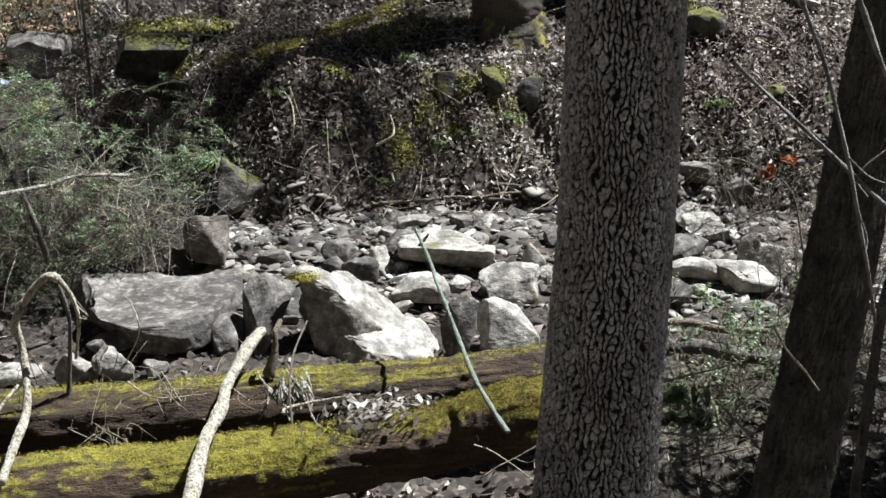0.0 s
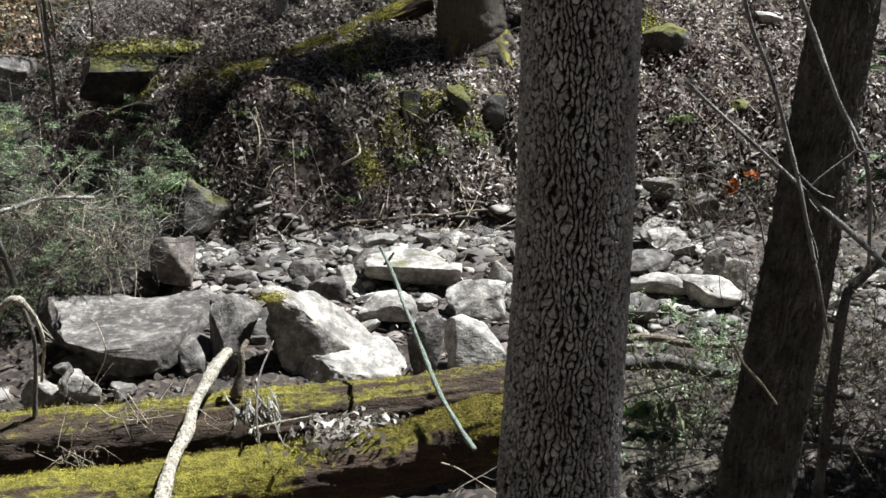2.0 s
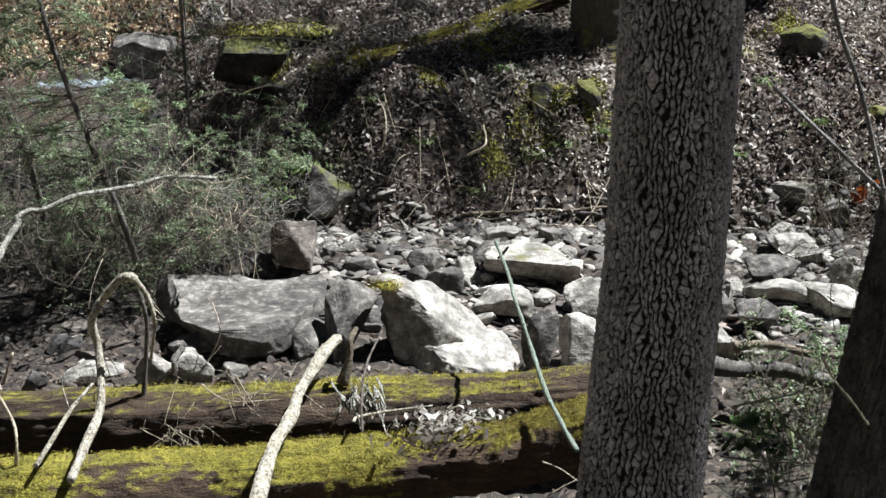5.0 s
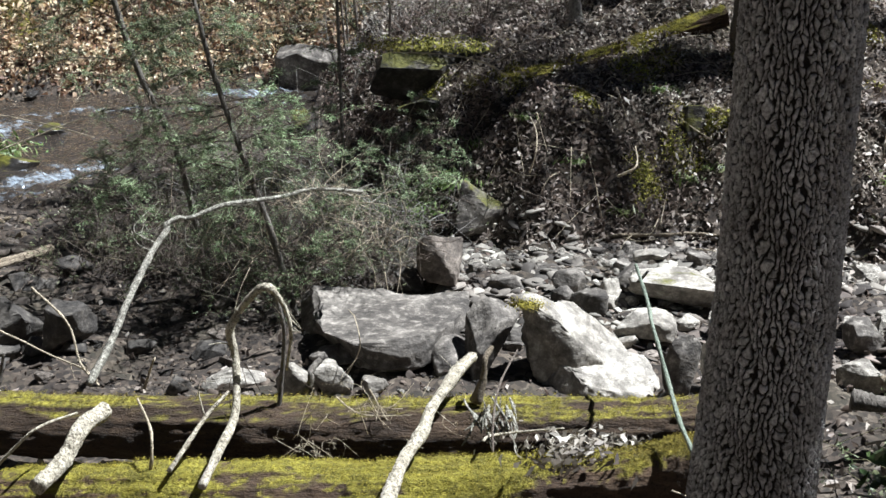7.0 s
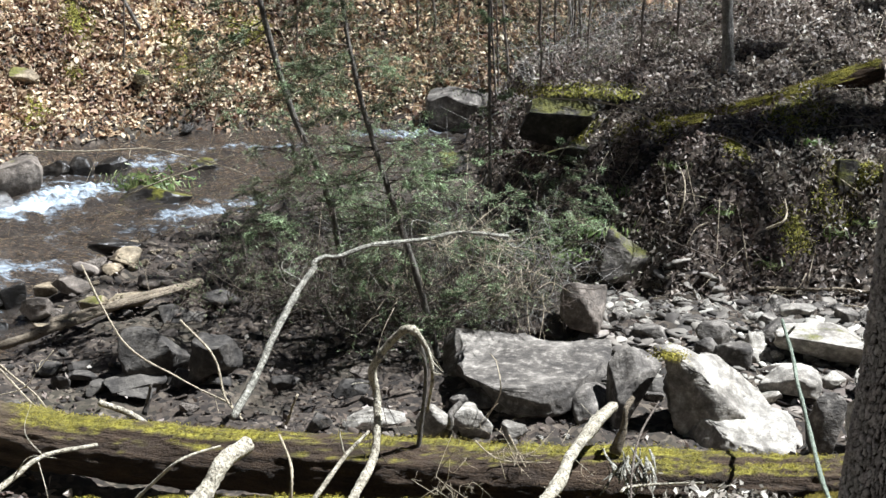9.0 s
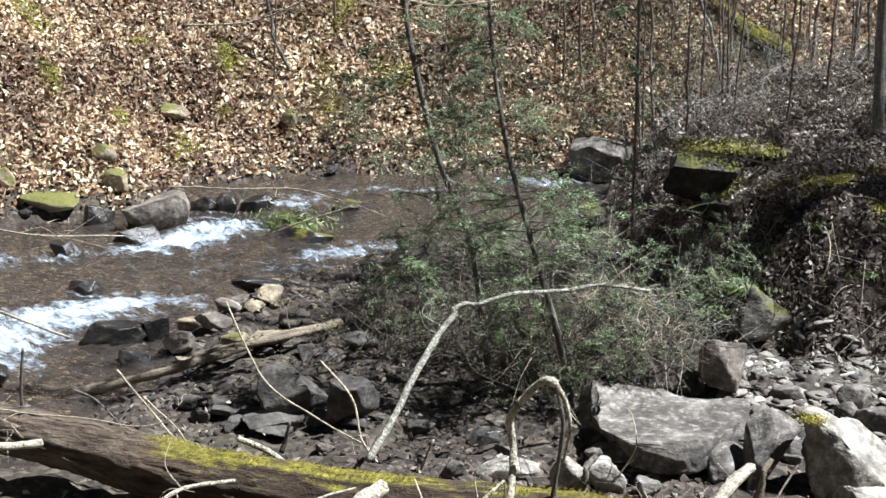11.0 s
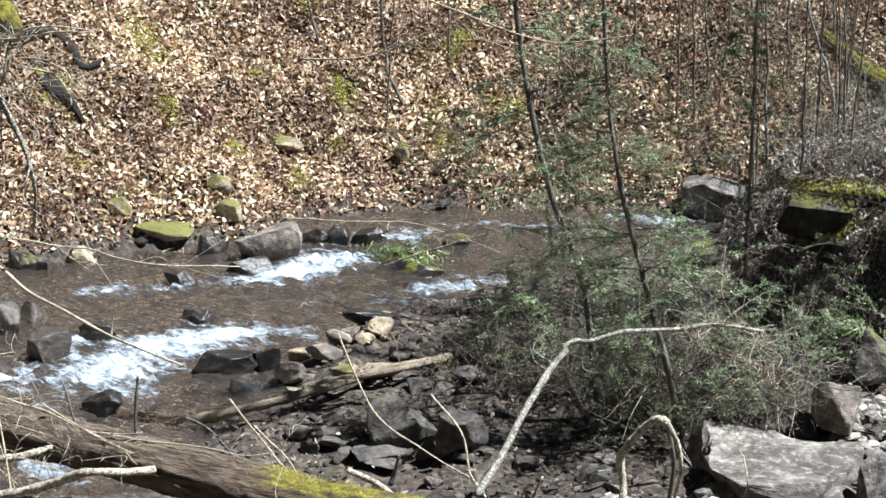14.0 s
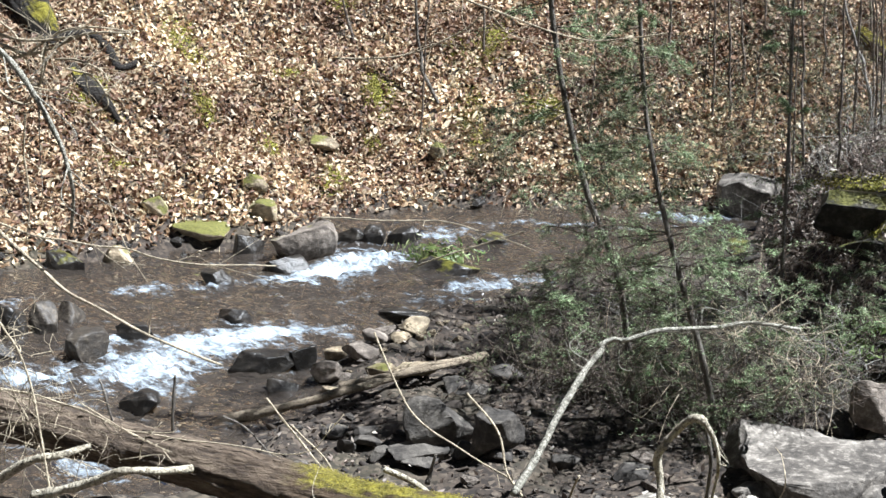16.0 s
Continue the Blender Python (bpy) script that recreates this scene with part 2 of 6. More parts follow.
M_MOSS = plain_material("moss tufts", [(0.0, (0.12, 0.104, 0.014)), (0.5, (0.30, 0.26, 0.032)), (1.0, (0.50, 0.44, 0.065))], 13, 0.9, True, 0, 0.0, 1.0)


def ground_material():
    m, nt, bsdf = material("leaf mould and gravel")
    v = coords(nt)
    big, fine = noisy(nt, v, 1.1, 5), noisy(nt, v, 45, 5, 0.75)
    vor = node(nt, "TexVoronoi", Scale=26.0, Randomness=1.0)
    nt.links.new(v, vor.inputs["Vector"])
    sep = nt.nodes.new("ShaderNodeSeparateColor")
    nt.links.new(vor.outputs["Color"], sep.inputs[0])
    col = ramp(nt, sep.outputs[0], [(0.0, (0.016, 0.012, 0.009)), (0.45, (0.042, 0.031, 0.023)), (0.8, (0.085, 0.064, 0.047)), (1.0, (0.16, 0.13, 0.098))])
    col = blend(nt, 0.6, col, ramp(nt, fine, [(0.3, (0.2, 0.2, 0.2)), (0.7, (1, 1, 1))]), "MULTIPLY")
    col = blend(nt, ramp(nt, big, [(0.5, (0, 0, 0)), (0.75, (0.5, 0.5, 0.5))]), col, (0.06, 0.055, 0.03))
    nt.links.new(col, bsdf.inputs["Base Color"])
    bsdf.inputs["Roughness"].default_value = 0.95
    relief(nt, bsdf, [sep.outputs[0], fine], 0.6, 0.02)
    return m


def water_material():
    """Clear brownish water, with white froth at the rapids and painted glints elsewhere."""
    m, nt, bsdf = material("creek water")
    v = coords(nt)
    clear, gloss = node(nt, "BsdfTransparent", Color=(0.82, 0.75, 0.65, 1)), node(nt, "BsdfGlossy", Color=(1.0, 1.0, 1.0, 1), Roughness=0.05)
    fres, mix, foam_glint, mix2 = node(nt, "Fresnel", IOR=1.75), nt.nodes.new("ShaderNodeMixShader"), nt.nodes.new("ShaderNodeBsdfDiffuse"), nt.nodes.new("ShaderNodeMixShader")
    b = node(nt, "Bump", Strength=1.0, Distance=0.14)
    nt.links.new(noisy(nt, v, 3.6, 3, 0.6, (0.8, 1.7, 1)), b.inputs["Height"])
    for s in (fres, gloss, foam_glint):
        nt.links.new(b.outputs[0], s.inputs["Normal"])
    nt.links.new(fres.outputs[0], mix.inputs[0])
    silt, body = node(nt, "BsdfDiffuse", Color=(0.135, 0.112, 0.092, 1)), node(nt, "MixShader", Fac=0.22)
    nt.links.new(clear.outputs[0], body.inputs[1])
    nt.links.new(silt.outputs[0], body.inputs[2])
    nt.links.new(body.outputs[0], mix.inputs[1])
    nt.links.new(gloss.outputs[0], mix.inputs[2])
    att = nt.nodes.new("ShaderNodeAttribute")
    att.attribute_name = "foam_glint"
    turn = nt.nodes.new("ShaderNodeMapping")
    turn.inputs["Rotation"].default_value, turn.inputs["Scale"].default_value = (0, 0, radians(-38)), (0.62, 1.3, 1)
    nt.links.new(v, turn.inputs[0])
    lace = maths(nt, "ADD", maths(nt, "MULTIPLY", noisy(nt, turn.outputs[0], 5, 5, 0.7), 2.6), maths(nt, "MULTIPLY", noisy(nt, turn.outputs[0], 26, 4, 0.7), 1.1))
    k = maths(nt, "MULTIPLY", maths(nt, "SUBTRACT", maths(nt, "MULTIPLY_ADD", att.outputs["Fac"], 0.75, lace), 2.36), 1.0)
    k = maths(nt, "MAXIMUM", maths(nt, "MINIMUM", k, 0.95), 0.0)
    foam_glint.inputs["Color"].default_value = (0.50, 0.58, 0.66, 1)
    nt.links.new(k, mix2.inputs[0])
    nt.links.new(mix.outputs[0], mix2.inputs[1])
    nt.links.new(foam_glint.outputs[0], mix2.inputs[2])
    nt.links.new(mix2.outputs[0], nt.nodes["Material Output"].inputs["Surface"])
    return m


# ---- lie of the land (metres; z = 0 is the water) ----
WATER_EDGE = [(-16, 7.2), (-6.6, 9.0), (-5.4, 9.7), (-5.6, 10.7), (-5.5, 12.0), (-5.9, 12.6), (-5.7, 14.0), (-5.0, 15.4), (-4.5, 16.3), (-4.0, 17.3), (-3.5, 18.3),
              (-2.6, 19.3), (-3.8, 19.4), (-5.5, 18.7), (-6.7, 18.1), (-7.7, 17.2), (-8.0, 16.1), (-8.9, 15.4), (-9.7, 14.5), (-10.2, 13.6), (-16, 6.5 + 3)]
BANK_FOOT = [(9, 12.2), (3.3, 12.7), (1.4, 13.0), (0.3, 13.1), (-0.5, 12.95), (-1.3, 13.2), (-2.0, 14.4), (-2.5, 16.0), (-3.0, 17.6), (-3.3, 18.7), (-2.8, 19.6), (-2, 26)]
FAR_FOOT = [(-18, 5.5), (-10.3, 13.6), (-9.7, 14.6), (-8.9, 15.5), (-8.0, 16.2), (-7.75, 17.3), (-6.7, 18.25), (-5.5, 18.8), (-3.8, 19.5), (4, 21.0), (20, 22.0)]


def to_line(x, y, pts):
    """Signed distance to an open line: positive on its left hand, going along it."""
    best, sign = np.full(x.shape, 1e9), np.ones(x.shape)
    for (ax, ay), (bx, by) in zip(pts, pts[1:]):
        ux, uy = bx - ax, by - ay
        k = np.clip(((x - ax) * ux + (y - ay) * uy) / (ux * ux + uy * uy), 0, 1)
        dx, dy = x - ax - k * ux, y - ay - k * uy
        d = np.hypot(dx, dy)
        side = np.where(ux * (y - ay) - uy * (x - ax) >= 0, 1.0, -1.0)
        near = d < best
        best, sign = np.where(near, d, best), np.where(near, side, sign)
    return best * sign


def inside(x, y, pts):
    hit = np.zeros(x.shape, bool)
    for (ax, ay), (bx, by) in zip(pts, pts[1:] + pts[:1]):
        if ay != by:
            hit ^= ((ay > y) != (by > y)) & (x < (bx - ax) * (y - ay) / (by - ay) + ax)
    return hit


def waves(x, y, size, seed):
    """Smooth unevenness, about -1 to 1, of the given size in metres."""
    rng, out = np.random.RandomState(seed), 0 * x
    for _ in range(7):
        a, f, p = rng.uniform(0, 6.283), rng.uniform(0.6, 1.7) * 6.283 / size, rng.uniform(0, 6.283)
        out = out + np.sin((x * np.cos(a) + y * np.sin(a)) * f + p + 0.6 * np.sin(x * f * 0.7 + p))
    return out / 3.5


def smooth(v, a, b):
    v = np.clip((v - a) / (b - a), 0, 1)
    return v * v * (3 - 2 * v)


def land(x, y):
    """Height of the ground."""
    x, y = np.asarray(x, float), np.asarray(y, float)
    d = np.abs(to_line(x, y, WATER_EDGE + WATER_EDGE[:1]))
    d = np.where(inside(x, y, WATER_EDGE), -d, d)
    z = np.clip(d * 0.42, -0.24, 0.2) + 0.05 * waves(x, y, 1.3, 3) * smooth(d, -0.2, 0.3)
    z = z + 0.12 * smooth(y, 9.5, 12.5) * smooth(x, -2.5, -0.5)
    z = np.maximum(z, 0.24 + 0.37 * (7.5 - y) + 0.06 * waves(x, y, 1.7, 5) - 0.5 * smooth(-x, 3.0, 6.5))
    b = -to_line(x, y, BANK_FOOT)
    rise = np.where(b < 0.8, b * 1.15, 0.92 + (b - 0.8) * 0.36)
    rise = 0.28 + np.minimum(rise, 2.1 + b * 0.02) + 0.09 * waves(x, y, 1.1, 8) * smooth(b, 0, 0.5) + 0.05 * waves(x, y, 0.45, 9)
    z = np.where(b > 0, np.maximum(z, rise), z)
    f = to_line(x, y, FAR_FOOT)
    rise = 0.02 + 0.70 * f + 0.12 * waves(x, y, 2.2, 11) * smooth(f, 0, 1) + 0.05 * waves(x, y, 0.7, 12)
    return np.where(f > 0, np.maximum(z, rise), z)


# ---- builders ----
def mesh_object(name, verts, faces, mat, smooth_faces=True):
    me = bpy.data.meshes.new(name)
    me.from_pydata([tuple(v) for v in verts], [], faces)
    me.materials.append(mat)
    if smooth_faces:
        me.polygons.foreach_set("use_smooth", np.ones(len(me.polygons), bool))
    me.update()
    return new(name, me)


def sheet_object(name, verts, size, mat):
    """Many loose polygons of one size, from an array of (pieces * size, 3) corners."""
    n = len(verts) // size
    me = bpy.data.meshes.new(name)
    me.vertices.add(n * size)
    me.vertices.foreach_set("co", np.asarray(verts, np.float32).ravel())
    me.loops.add(n * size)
    me.loops.foreach_set("vertex_index", np.arange(n * size, dtype=np.int32))
    me.polygons.add(n)
    me.polygons.foreach_set("loop_start", np.arange(n, dtype=np.int32) * size)
    me.polygons.foreach_set("loop_total", np.full(n, size, np.int32))
    me.materials.append(mat)
    me.update(calc_edges=True)
    return new(name, me)


def grid_faces(rows, cols, wrap=False):
    f, w = [], cols if wrap else cols - 1
    for r in range(rows - 1):
        for c in range(w):
            a, b = r * cols + c, r * cols + (c + 1) % cols
            f.append((a, b, b + cols, a + cols))
    return f


def spline(points, n):
    """n points on a smooth line through the given ones."""
    p = np.array(points, float)
    if len(p) == 2:
        return p[0] + np.linspace(0, 1, n)[:, None] * (p[1] - p[0])
    q = np.vstack([2 * p[0] - p[1], p, 2 * p[-1] - p[-2]])
    u = np.linspace(0, len(p) - 1.0001, n)
    k = u.astype(int)
    s = (u - k)[:, None]
    a, b, c, d = q[k], q[k + 1], q[k + 2], q[k + 3]
    return 0.5 * (2 * b + (c - a) * s + (2 * a - 5 * b + 4 * c - d) * s**2 + (3 * b - 3 * c + d - a) * s**3)


def tube(points, radii, rings, sides, seed=0, rough=0.12, fine=0.0, squash=1.0, ridge=0.0):
    """A closed, uneven round stem along a line: its vertices and faces."""
    rng = np.random.RandomState(seed)
    c = spline(points, rings)
    r = np.interp(np.linspace(0, 1, rings), np.linspace(0, 1, len(radii)), radii)
    t = np.gradient(c, axis=0)
    t /= np.linalg.norm(t, axis=1, keepdims=True) + 1e-9
    ref = np.where(np.abs(t[:, 2:]) > 0.8, [[1.0, 0, 0]], [[0, 0, 1.0]])
    u = np.cross(t, ref)
    u /= np.linalg.norm(u, axis=1, keepdims=True)
    v = np.cross(u, t)
    a = np.linspace(0, 2 * np.pi, sides, endpoint=False)
    long = np.linspace(0, 1, rings)[:, None] * np.linalg.norm(c[-1] - c[0])
    w = np.ones((rings, sides))
    for k in range(1, 5):
        w += rough / k * np.sin(k * a + rng.uniform(0, 6.3) + long * rng.uniform(-3, 3) / (10 * r.mean() + 0.05)) * rng.uniform(0.3, 1)
        w += 0.5 * rough / k * np.sin(long * k * 1.7 / (4 * r.mean() + 0.02) + rng.uniform(0, 6.3)) * rng.uniform(0.2, 1)
    w += fine * rng.standard_normal((rings, sides))
    if ridge:
        for k in (9, 14, 23):
            w += ridge * np.sin(k * a + 2.2 * np.sin(long * rng.uniform(1, 3) + rng.uniform(0, 6)) + rng.uniform(0, 6)) * (0.6 + 0.6 * np.sin(long * rng.uniform(2, 6) + a * 2))
    ring = (np.cos(a)[None, :, None] * u[:, None] + squash * np.sin(a)[None, :, None] * v[:, None]) * (r[:, None] * w)[:, :, None]
    verts = (c[:, None] + ring).reshape(-1, 3)
    faces = grid_faces(rings, sides, True)
    faces.append(tuple(range(sides - 1, -1, -1)))
    faces.append(tuple(range((rings - 1) * sides, rings * sides)))
    return verts, faces


def joined(pieces):
    verts, faces, n = [], [], 0
    for v, f in pieces:
        verts.append(v)
        faces += [tuple(i + n for i in g) for g in f]
        n += len(v)
    return np.vstack(verts), faces


BALLS = {}


def ball(detail):
    if detail not in BALLS:
        bm = bmesh.new()
        bmesh.ops.create_icosphere(bm, subdivisions=detail, radius=1)
        bm.verts.ensure_lookup_table()
        BALLS[detail] = (np.array([v.co[:] for v in bm.verts]), [tuple(v.index for v in f.verts) for f in bm.faces])
        bm.free()
    return BALLS[detail]


def rock_shape(w, d, h, seed, detail=3, cuts=12, planes=(), rugged=0.042):
    """An angular stone with flat broken faces and worn edges, standing on z = 0."""
    rng = np.random.RandomState(seed)
    v, faces = ball(detail)
    p = np.sign(v) * np.abs(v) ** 0.6
    for k in range(cuts):
        n = rng.standard_normal(3)
        n /= np.linalg.norm(n)
        over = p @ n - rng.uniform(0.5, 0.82)
        p = p - np.maximum(over, 0)[:, None] * n * 0.98
    for n, dist in planes:
        n = np.array(n, float) / np.linalg.norm(n)
        p = p - np.maximum(p @ n - dist, 0)[:, None] * n * 0.99
    lump = np.zeros(len(p))
    for k, f in enumerate((1.7, 3.1, 5.3, 9.1, 15.0, 24.0)):
        a = rng.standard_normal((3, 3)) * f
        wave = np.sin(p @ a[0] + rng.uniform(0, 6)) * np.sin(p @ a[1] + rng.uniform(0, 6))
        lump += (wave if k % 2 == 0 else 0.9 - 2.2 * np.abs(wave) ** 0.6) / (1 + 0.8 * k) * (1 if k < 3 else min(1, 0.022 / rugged))
    bed = rng.standard_normal(3) * 0.35 + [0, 0, 1]
    q = p @ bed * rng.uniform(5, 8) + 0.8 * np.sin(p @ rng.standard_normal(3) * 2.5)
    p = p * (1 + rugged * lump + 0.005 * np.abs(np.sin(q)) ** 0.4 + 0.002 * np.sin(3.1 * q))[:, None]
    lo, hi = p.min(0), p.max(0)
    p = (p - (lo + hi) / 2) / (hi - lo) * [w, d, h]
    p[:, 2] += h / 2
    return p, faces


LABELS = {"pale": "pale sunlit sandstone lying in the dry channel", "grey": "grey weathered sandstone lying among other stones", "brown": "reddish brown sandstone lying among other stones",
          "tan": "tan sandstone at the foot of the slope", "wet": "dark wet stone standing in the creek", "damp": "brown damp stone at the water's edge", "dark": "dark weathered rock lying half buried"}


def boulder(x, y, z, w, d, h, turn, seed, kind, moss=0.0, detail=3, label="", planes=(), cuts=12, tilt=0, rugged=0.06, lean=0.0):
    v, f = rock_shape(w, d, h, seed, (4 if w < 0.33 else 5) + (1 if w > 1.0 else 0), cuts, planes, rugged)
    v[:, 0] += lean * v[:, 2] / h
    ob = mesh_object("boulder" if w > 0.3 else "stone", v, f, stone_mat(kind, moss))
    ob.matrix_world = pose(x, y, z, tilt, 0, turn)
    return tagged(ob, label or (LABELS[kind] + (" with moss" if moss else "")), "rock", "boulders of the creek")


def stick(name, points, r0, r1, mat, label, seed=1, sides=8, twigs=0, spread=0.25, rough=0.26):
    """A branch along a line, with side twigs as parts."""
    size = np.sum(np.linalg.norm(np.diff(np.array(points), axis=0), axis=1))
    rng = np.random.RandomState(seed)
    knots = max(4, min(16, int(size / 0.17)))
    c = spline(points, knots)
    c[1:-1] += rng.standard_normal((knots - 2, 3)) * min(0.011, 0.003 + 0.3 * r0)
    v, f = tube(c, (r0, 0.5 * (r0 + r1) * rng.uniform(0.9, 1.1), r1), max(8, int(size / 0.02)), sides, seed, rough, 0.06)
    ob = mesh_object(name, v, f, mat)
    tagged(ob, label, "branch")
    c = spline(c, 60)
    for k in range(twigs):
        i = rng.randint(12, 58)
        way = c[min(i + 1, 59)] - c[i - 1]
        way = way / np.linalg.norm(way) + rng.standard_normal(3) * 0.75
        way /= np.linalg.norm(way)
        reach = spread * rng.uniform(0.4, 1.0)
        mid = c[i] + way * reach * 0.5 + rng.standard_normal(3) * reach * 0.18
        v, f = tube([c[i], mid, c[i] + way * reach + rng.standard_normal(3) * reach * 0.2], (min(r1 * 0.5, 0.004) + 0.0008, 0.0012), 12, 5, seed + k, 0.1)
        t = mesh_object("twig", v, f, mat)
        t.parent = ob
    return ob


def leaf_cloud(name, centres, normals, size, mat, seed, tilt=0.6, long=1.5):
    """Loose curled leaves, each of two bent halves, at the given places."""
    rng, n = np.random.RandomState(seed), len(centres)
    nor = normals + rng.standard_normal((n, 3)) * tilt
    nor /= np.linalg.norm(nor, axis=1, keepdims=True)
    a = rng.standard_normal((n, 3))
    a -= (a * nor).sum(1, keepdims=True) * nor
    a /= np.linalg.norm(a, axis=1, keepdims=True)
    b = np.cross(nor, a)
    s = size * rng.uniform(0.55, 1.25, (n, 1))
    long = long * rng.uniform(0.75, 1.45, (n, 1))
    curl = rng.uniform(-0.35, 0.45, (n, 1)) * s
    a, b = a * s * long * 0.5, b * s * 0.5 * rng.uniform(0.55, 1.1, (n, 1))
    fold = rng.uniform(0.1, 1.0, (n, 1)) * 0.45 * s
    if size < 0.04:
        # small leaves: two bent halves only
        k1, k2 = rng.uniform(-0.35, 0.45, (n, 1)), rng.uniform(-0.35, 0.45, (n, 1))
        pts = np.stack([centres + a + nor * curl, centres + b + a * k1 + nor * fold, centres - a + nor * curl * rng.uniform(-0.5, 1.0, (n, 1)), centres - b + a * k2 + nor * fold * rng.uniform(0.2, 1, (n, 1))], 1).reshape(-1, 3)
        return sheet_object(name, pts, 4, mat)
    tip, end = centres + a + nor * curl, centres - a + nor * curl * rng.uniform(-0.5, 1.0, (n, 1))
    l1, l2 = centres + b + a * 0.42 + nor * fold, centres + b * 0.8 - a * 0.45 + nor * fold * 0.8
    r1, r2 = centres - b + a * 0.42 + nor * fold * 0.8, centres - b * 0.8 - a * 0.45 + nor * fold
    pts = np.stack([tip, l1, l2, end, r2, r1], 1)
    pts = (pts + rng.standard_normal(pts.shape) * (0.17 * s)[:, None]).reshape(-1, 3)
    idx = np.arange(n) * 6
    quads = np.stack([idx, idx + 1, idx + 2, idx + 3, idx, idx + 3, idx + 4, idx + 5], 1).reshape(-1, 4)
    me = bpy.data.meshes.new(name)
    me.vertices.add(len(pts))
    me.vertices.foreach_set("co", pts.astype(np.float32).ravel())
    me.loops.add(len(quads) * 4)
    me.loops.foreach_set("vertex_index", quads.astype(np.int32).ravel())
    me.polygons.add(len(quads))
    me.polygons.foreach_set("loop_start", np.arange(len(quads), dtype=np.int32) * 4)
    me.polygons.foreach_set("loop_total", np.full(len(quads), 4, np.int32))
    me.materials.append(mat)
    me.update(calc_edges=True)
    return new(name, me)


def slope_normal(x, y, e=0.08):
    n = np.stack([land(x - e, y) - land(x + e, y), land(x, y - e) - land(x, y + e), np.full(x.shape, 2 * e)], -1)
    return n / np.linalg.norm(n, axis=1, keepdims=True)


# ---- ground and water ----
def steps(lo, a, b, hi, fine, coarse):
    return np.unique(np.concatenate([np.linspace(lo, a, coarse), np.arange(a, b, fine), np.linspace(b, hi, coarse)]))


gx, gy = steps(-70, -12.5, 5.5, 60, 0.07, 26), steps(-60, 6.5, 24.0, 80, 0.07, 26)
X, Y = np.meshgrid(gx, gy)
Z = land(X, Y) + 0.025 * waves(X, Y, 0.22, 21) * (X > -14) * (X < 7) * (Y < 26)
ground = mesh_object("ground", np.stack([X, Y, Z], -1).reshape(-1, 3), grid_faces(*X.shape), ground_material())
tagged(ground, "sloping woodland ground of leaf mould and gravel round a creek", "ground", kind="structure")

wx, wy = np.arange(-15, -2.2, 0.05), np.arange(6.5, 19.8, 0.05)
X, Y = np.meshgrid(wx, wy)


def spot(x, y, rx, ry, turn=0.0):
    c, s = math.cos(radians(turn)), math.sin(radians(turn))
    u, v = (X - x) * c + (Y - y) * s, -(X - x) * s + (Y - y) * c
    return np.exp(-((u / rx) ** 2 + (v / ry) ** 2))


foam_glint = spot(-6.87, 15.55, 0.62, 0.34, 40) * 1.6 + spot(-7.1, 16.4, 0.28, 0.35, 0) * 0.7 + spot(-5.25, 15.3, 0.75, 0.28, 51) * 1.0
foam_glint = foam_glint + spot(-7.0, 12.6, 0.85, 0.42, 62) * 1.0 + spot(-7.0, 11.7, 0.45, 0.4) * 0.75 + spot(-6.5, 13.3, 0.6, 0.22, 40) * 0.6 + spot(-7.9, 12.4, 0.3, 0.35) * 0.8 + spot(-7.9, 11.3, 0.4, 0.3) * 0.9
# upstream streaks and the spot under the log paint glints and reflected sky
foam_glint = foam_glint + spot(-8.2, 14.2, 0.8, 0.18, 38) * 0.8 + spot(-7.35, 15.0, 0.5, 0.18, 38) * 0.6 + spot(-6.5, 17.0, 0.5, 0.35, 40) * 0.75 + spot(-5.4, 18.0, 1.0, 0.16, 20) * 0.6 + spot(-4.1, 18.95, 0.7, 0.25, 15) * 0.9
foam_glint = foam_glint + spot(-9.4, 13.0, 0.8, 0.2, 40) * 0.5 + spot(-7.0, 10.3, 1.2, 0.6, 20) * 0.25 + spot(-6.3, 9.8, 0.5, 0.3) * 0.8 + spot(-6.9, 12.4, 1.3, 0.75, 60) * 0.3
foam_glint = foam_glint + 0.16 * smooth(X, -10.5, -8.5)
Z = 0.018 * waves(X, Y, 0.5, 31) + 0.010 * waves(X, Y, 0.2, 32) + np.clip(foam_glint, 0, 1.2) * (0.02 + 0.025 * waves(X, Y, 0.28, 33) + 0.016 * waves(X, Y, 0.13, 34))
Z = Z + 0.10 * smooth(Y + 0.5 * (X + 7), 15.2, 16.0)
water = mesh_object("water", np.stack([X, Y, Z], -1).reshape(-1, 3), grid_faces(*X.shape), water_material())
layer = water.data.attributes.new("foam_glint", "FLOAT", "POINT")
layer.data.foreach_set("value", np.clip(foam_glint, 0, 1.5).astype(np.float32).ravel())
tagged(water, "shallow brown creek with white rapids over stones", "water", kind="structure")

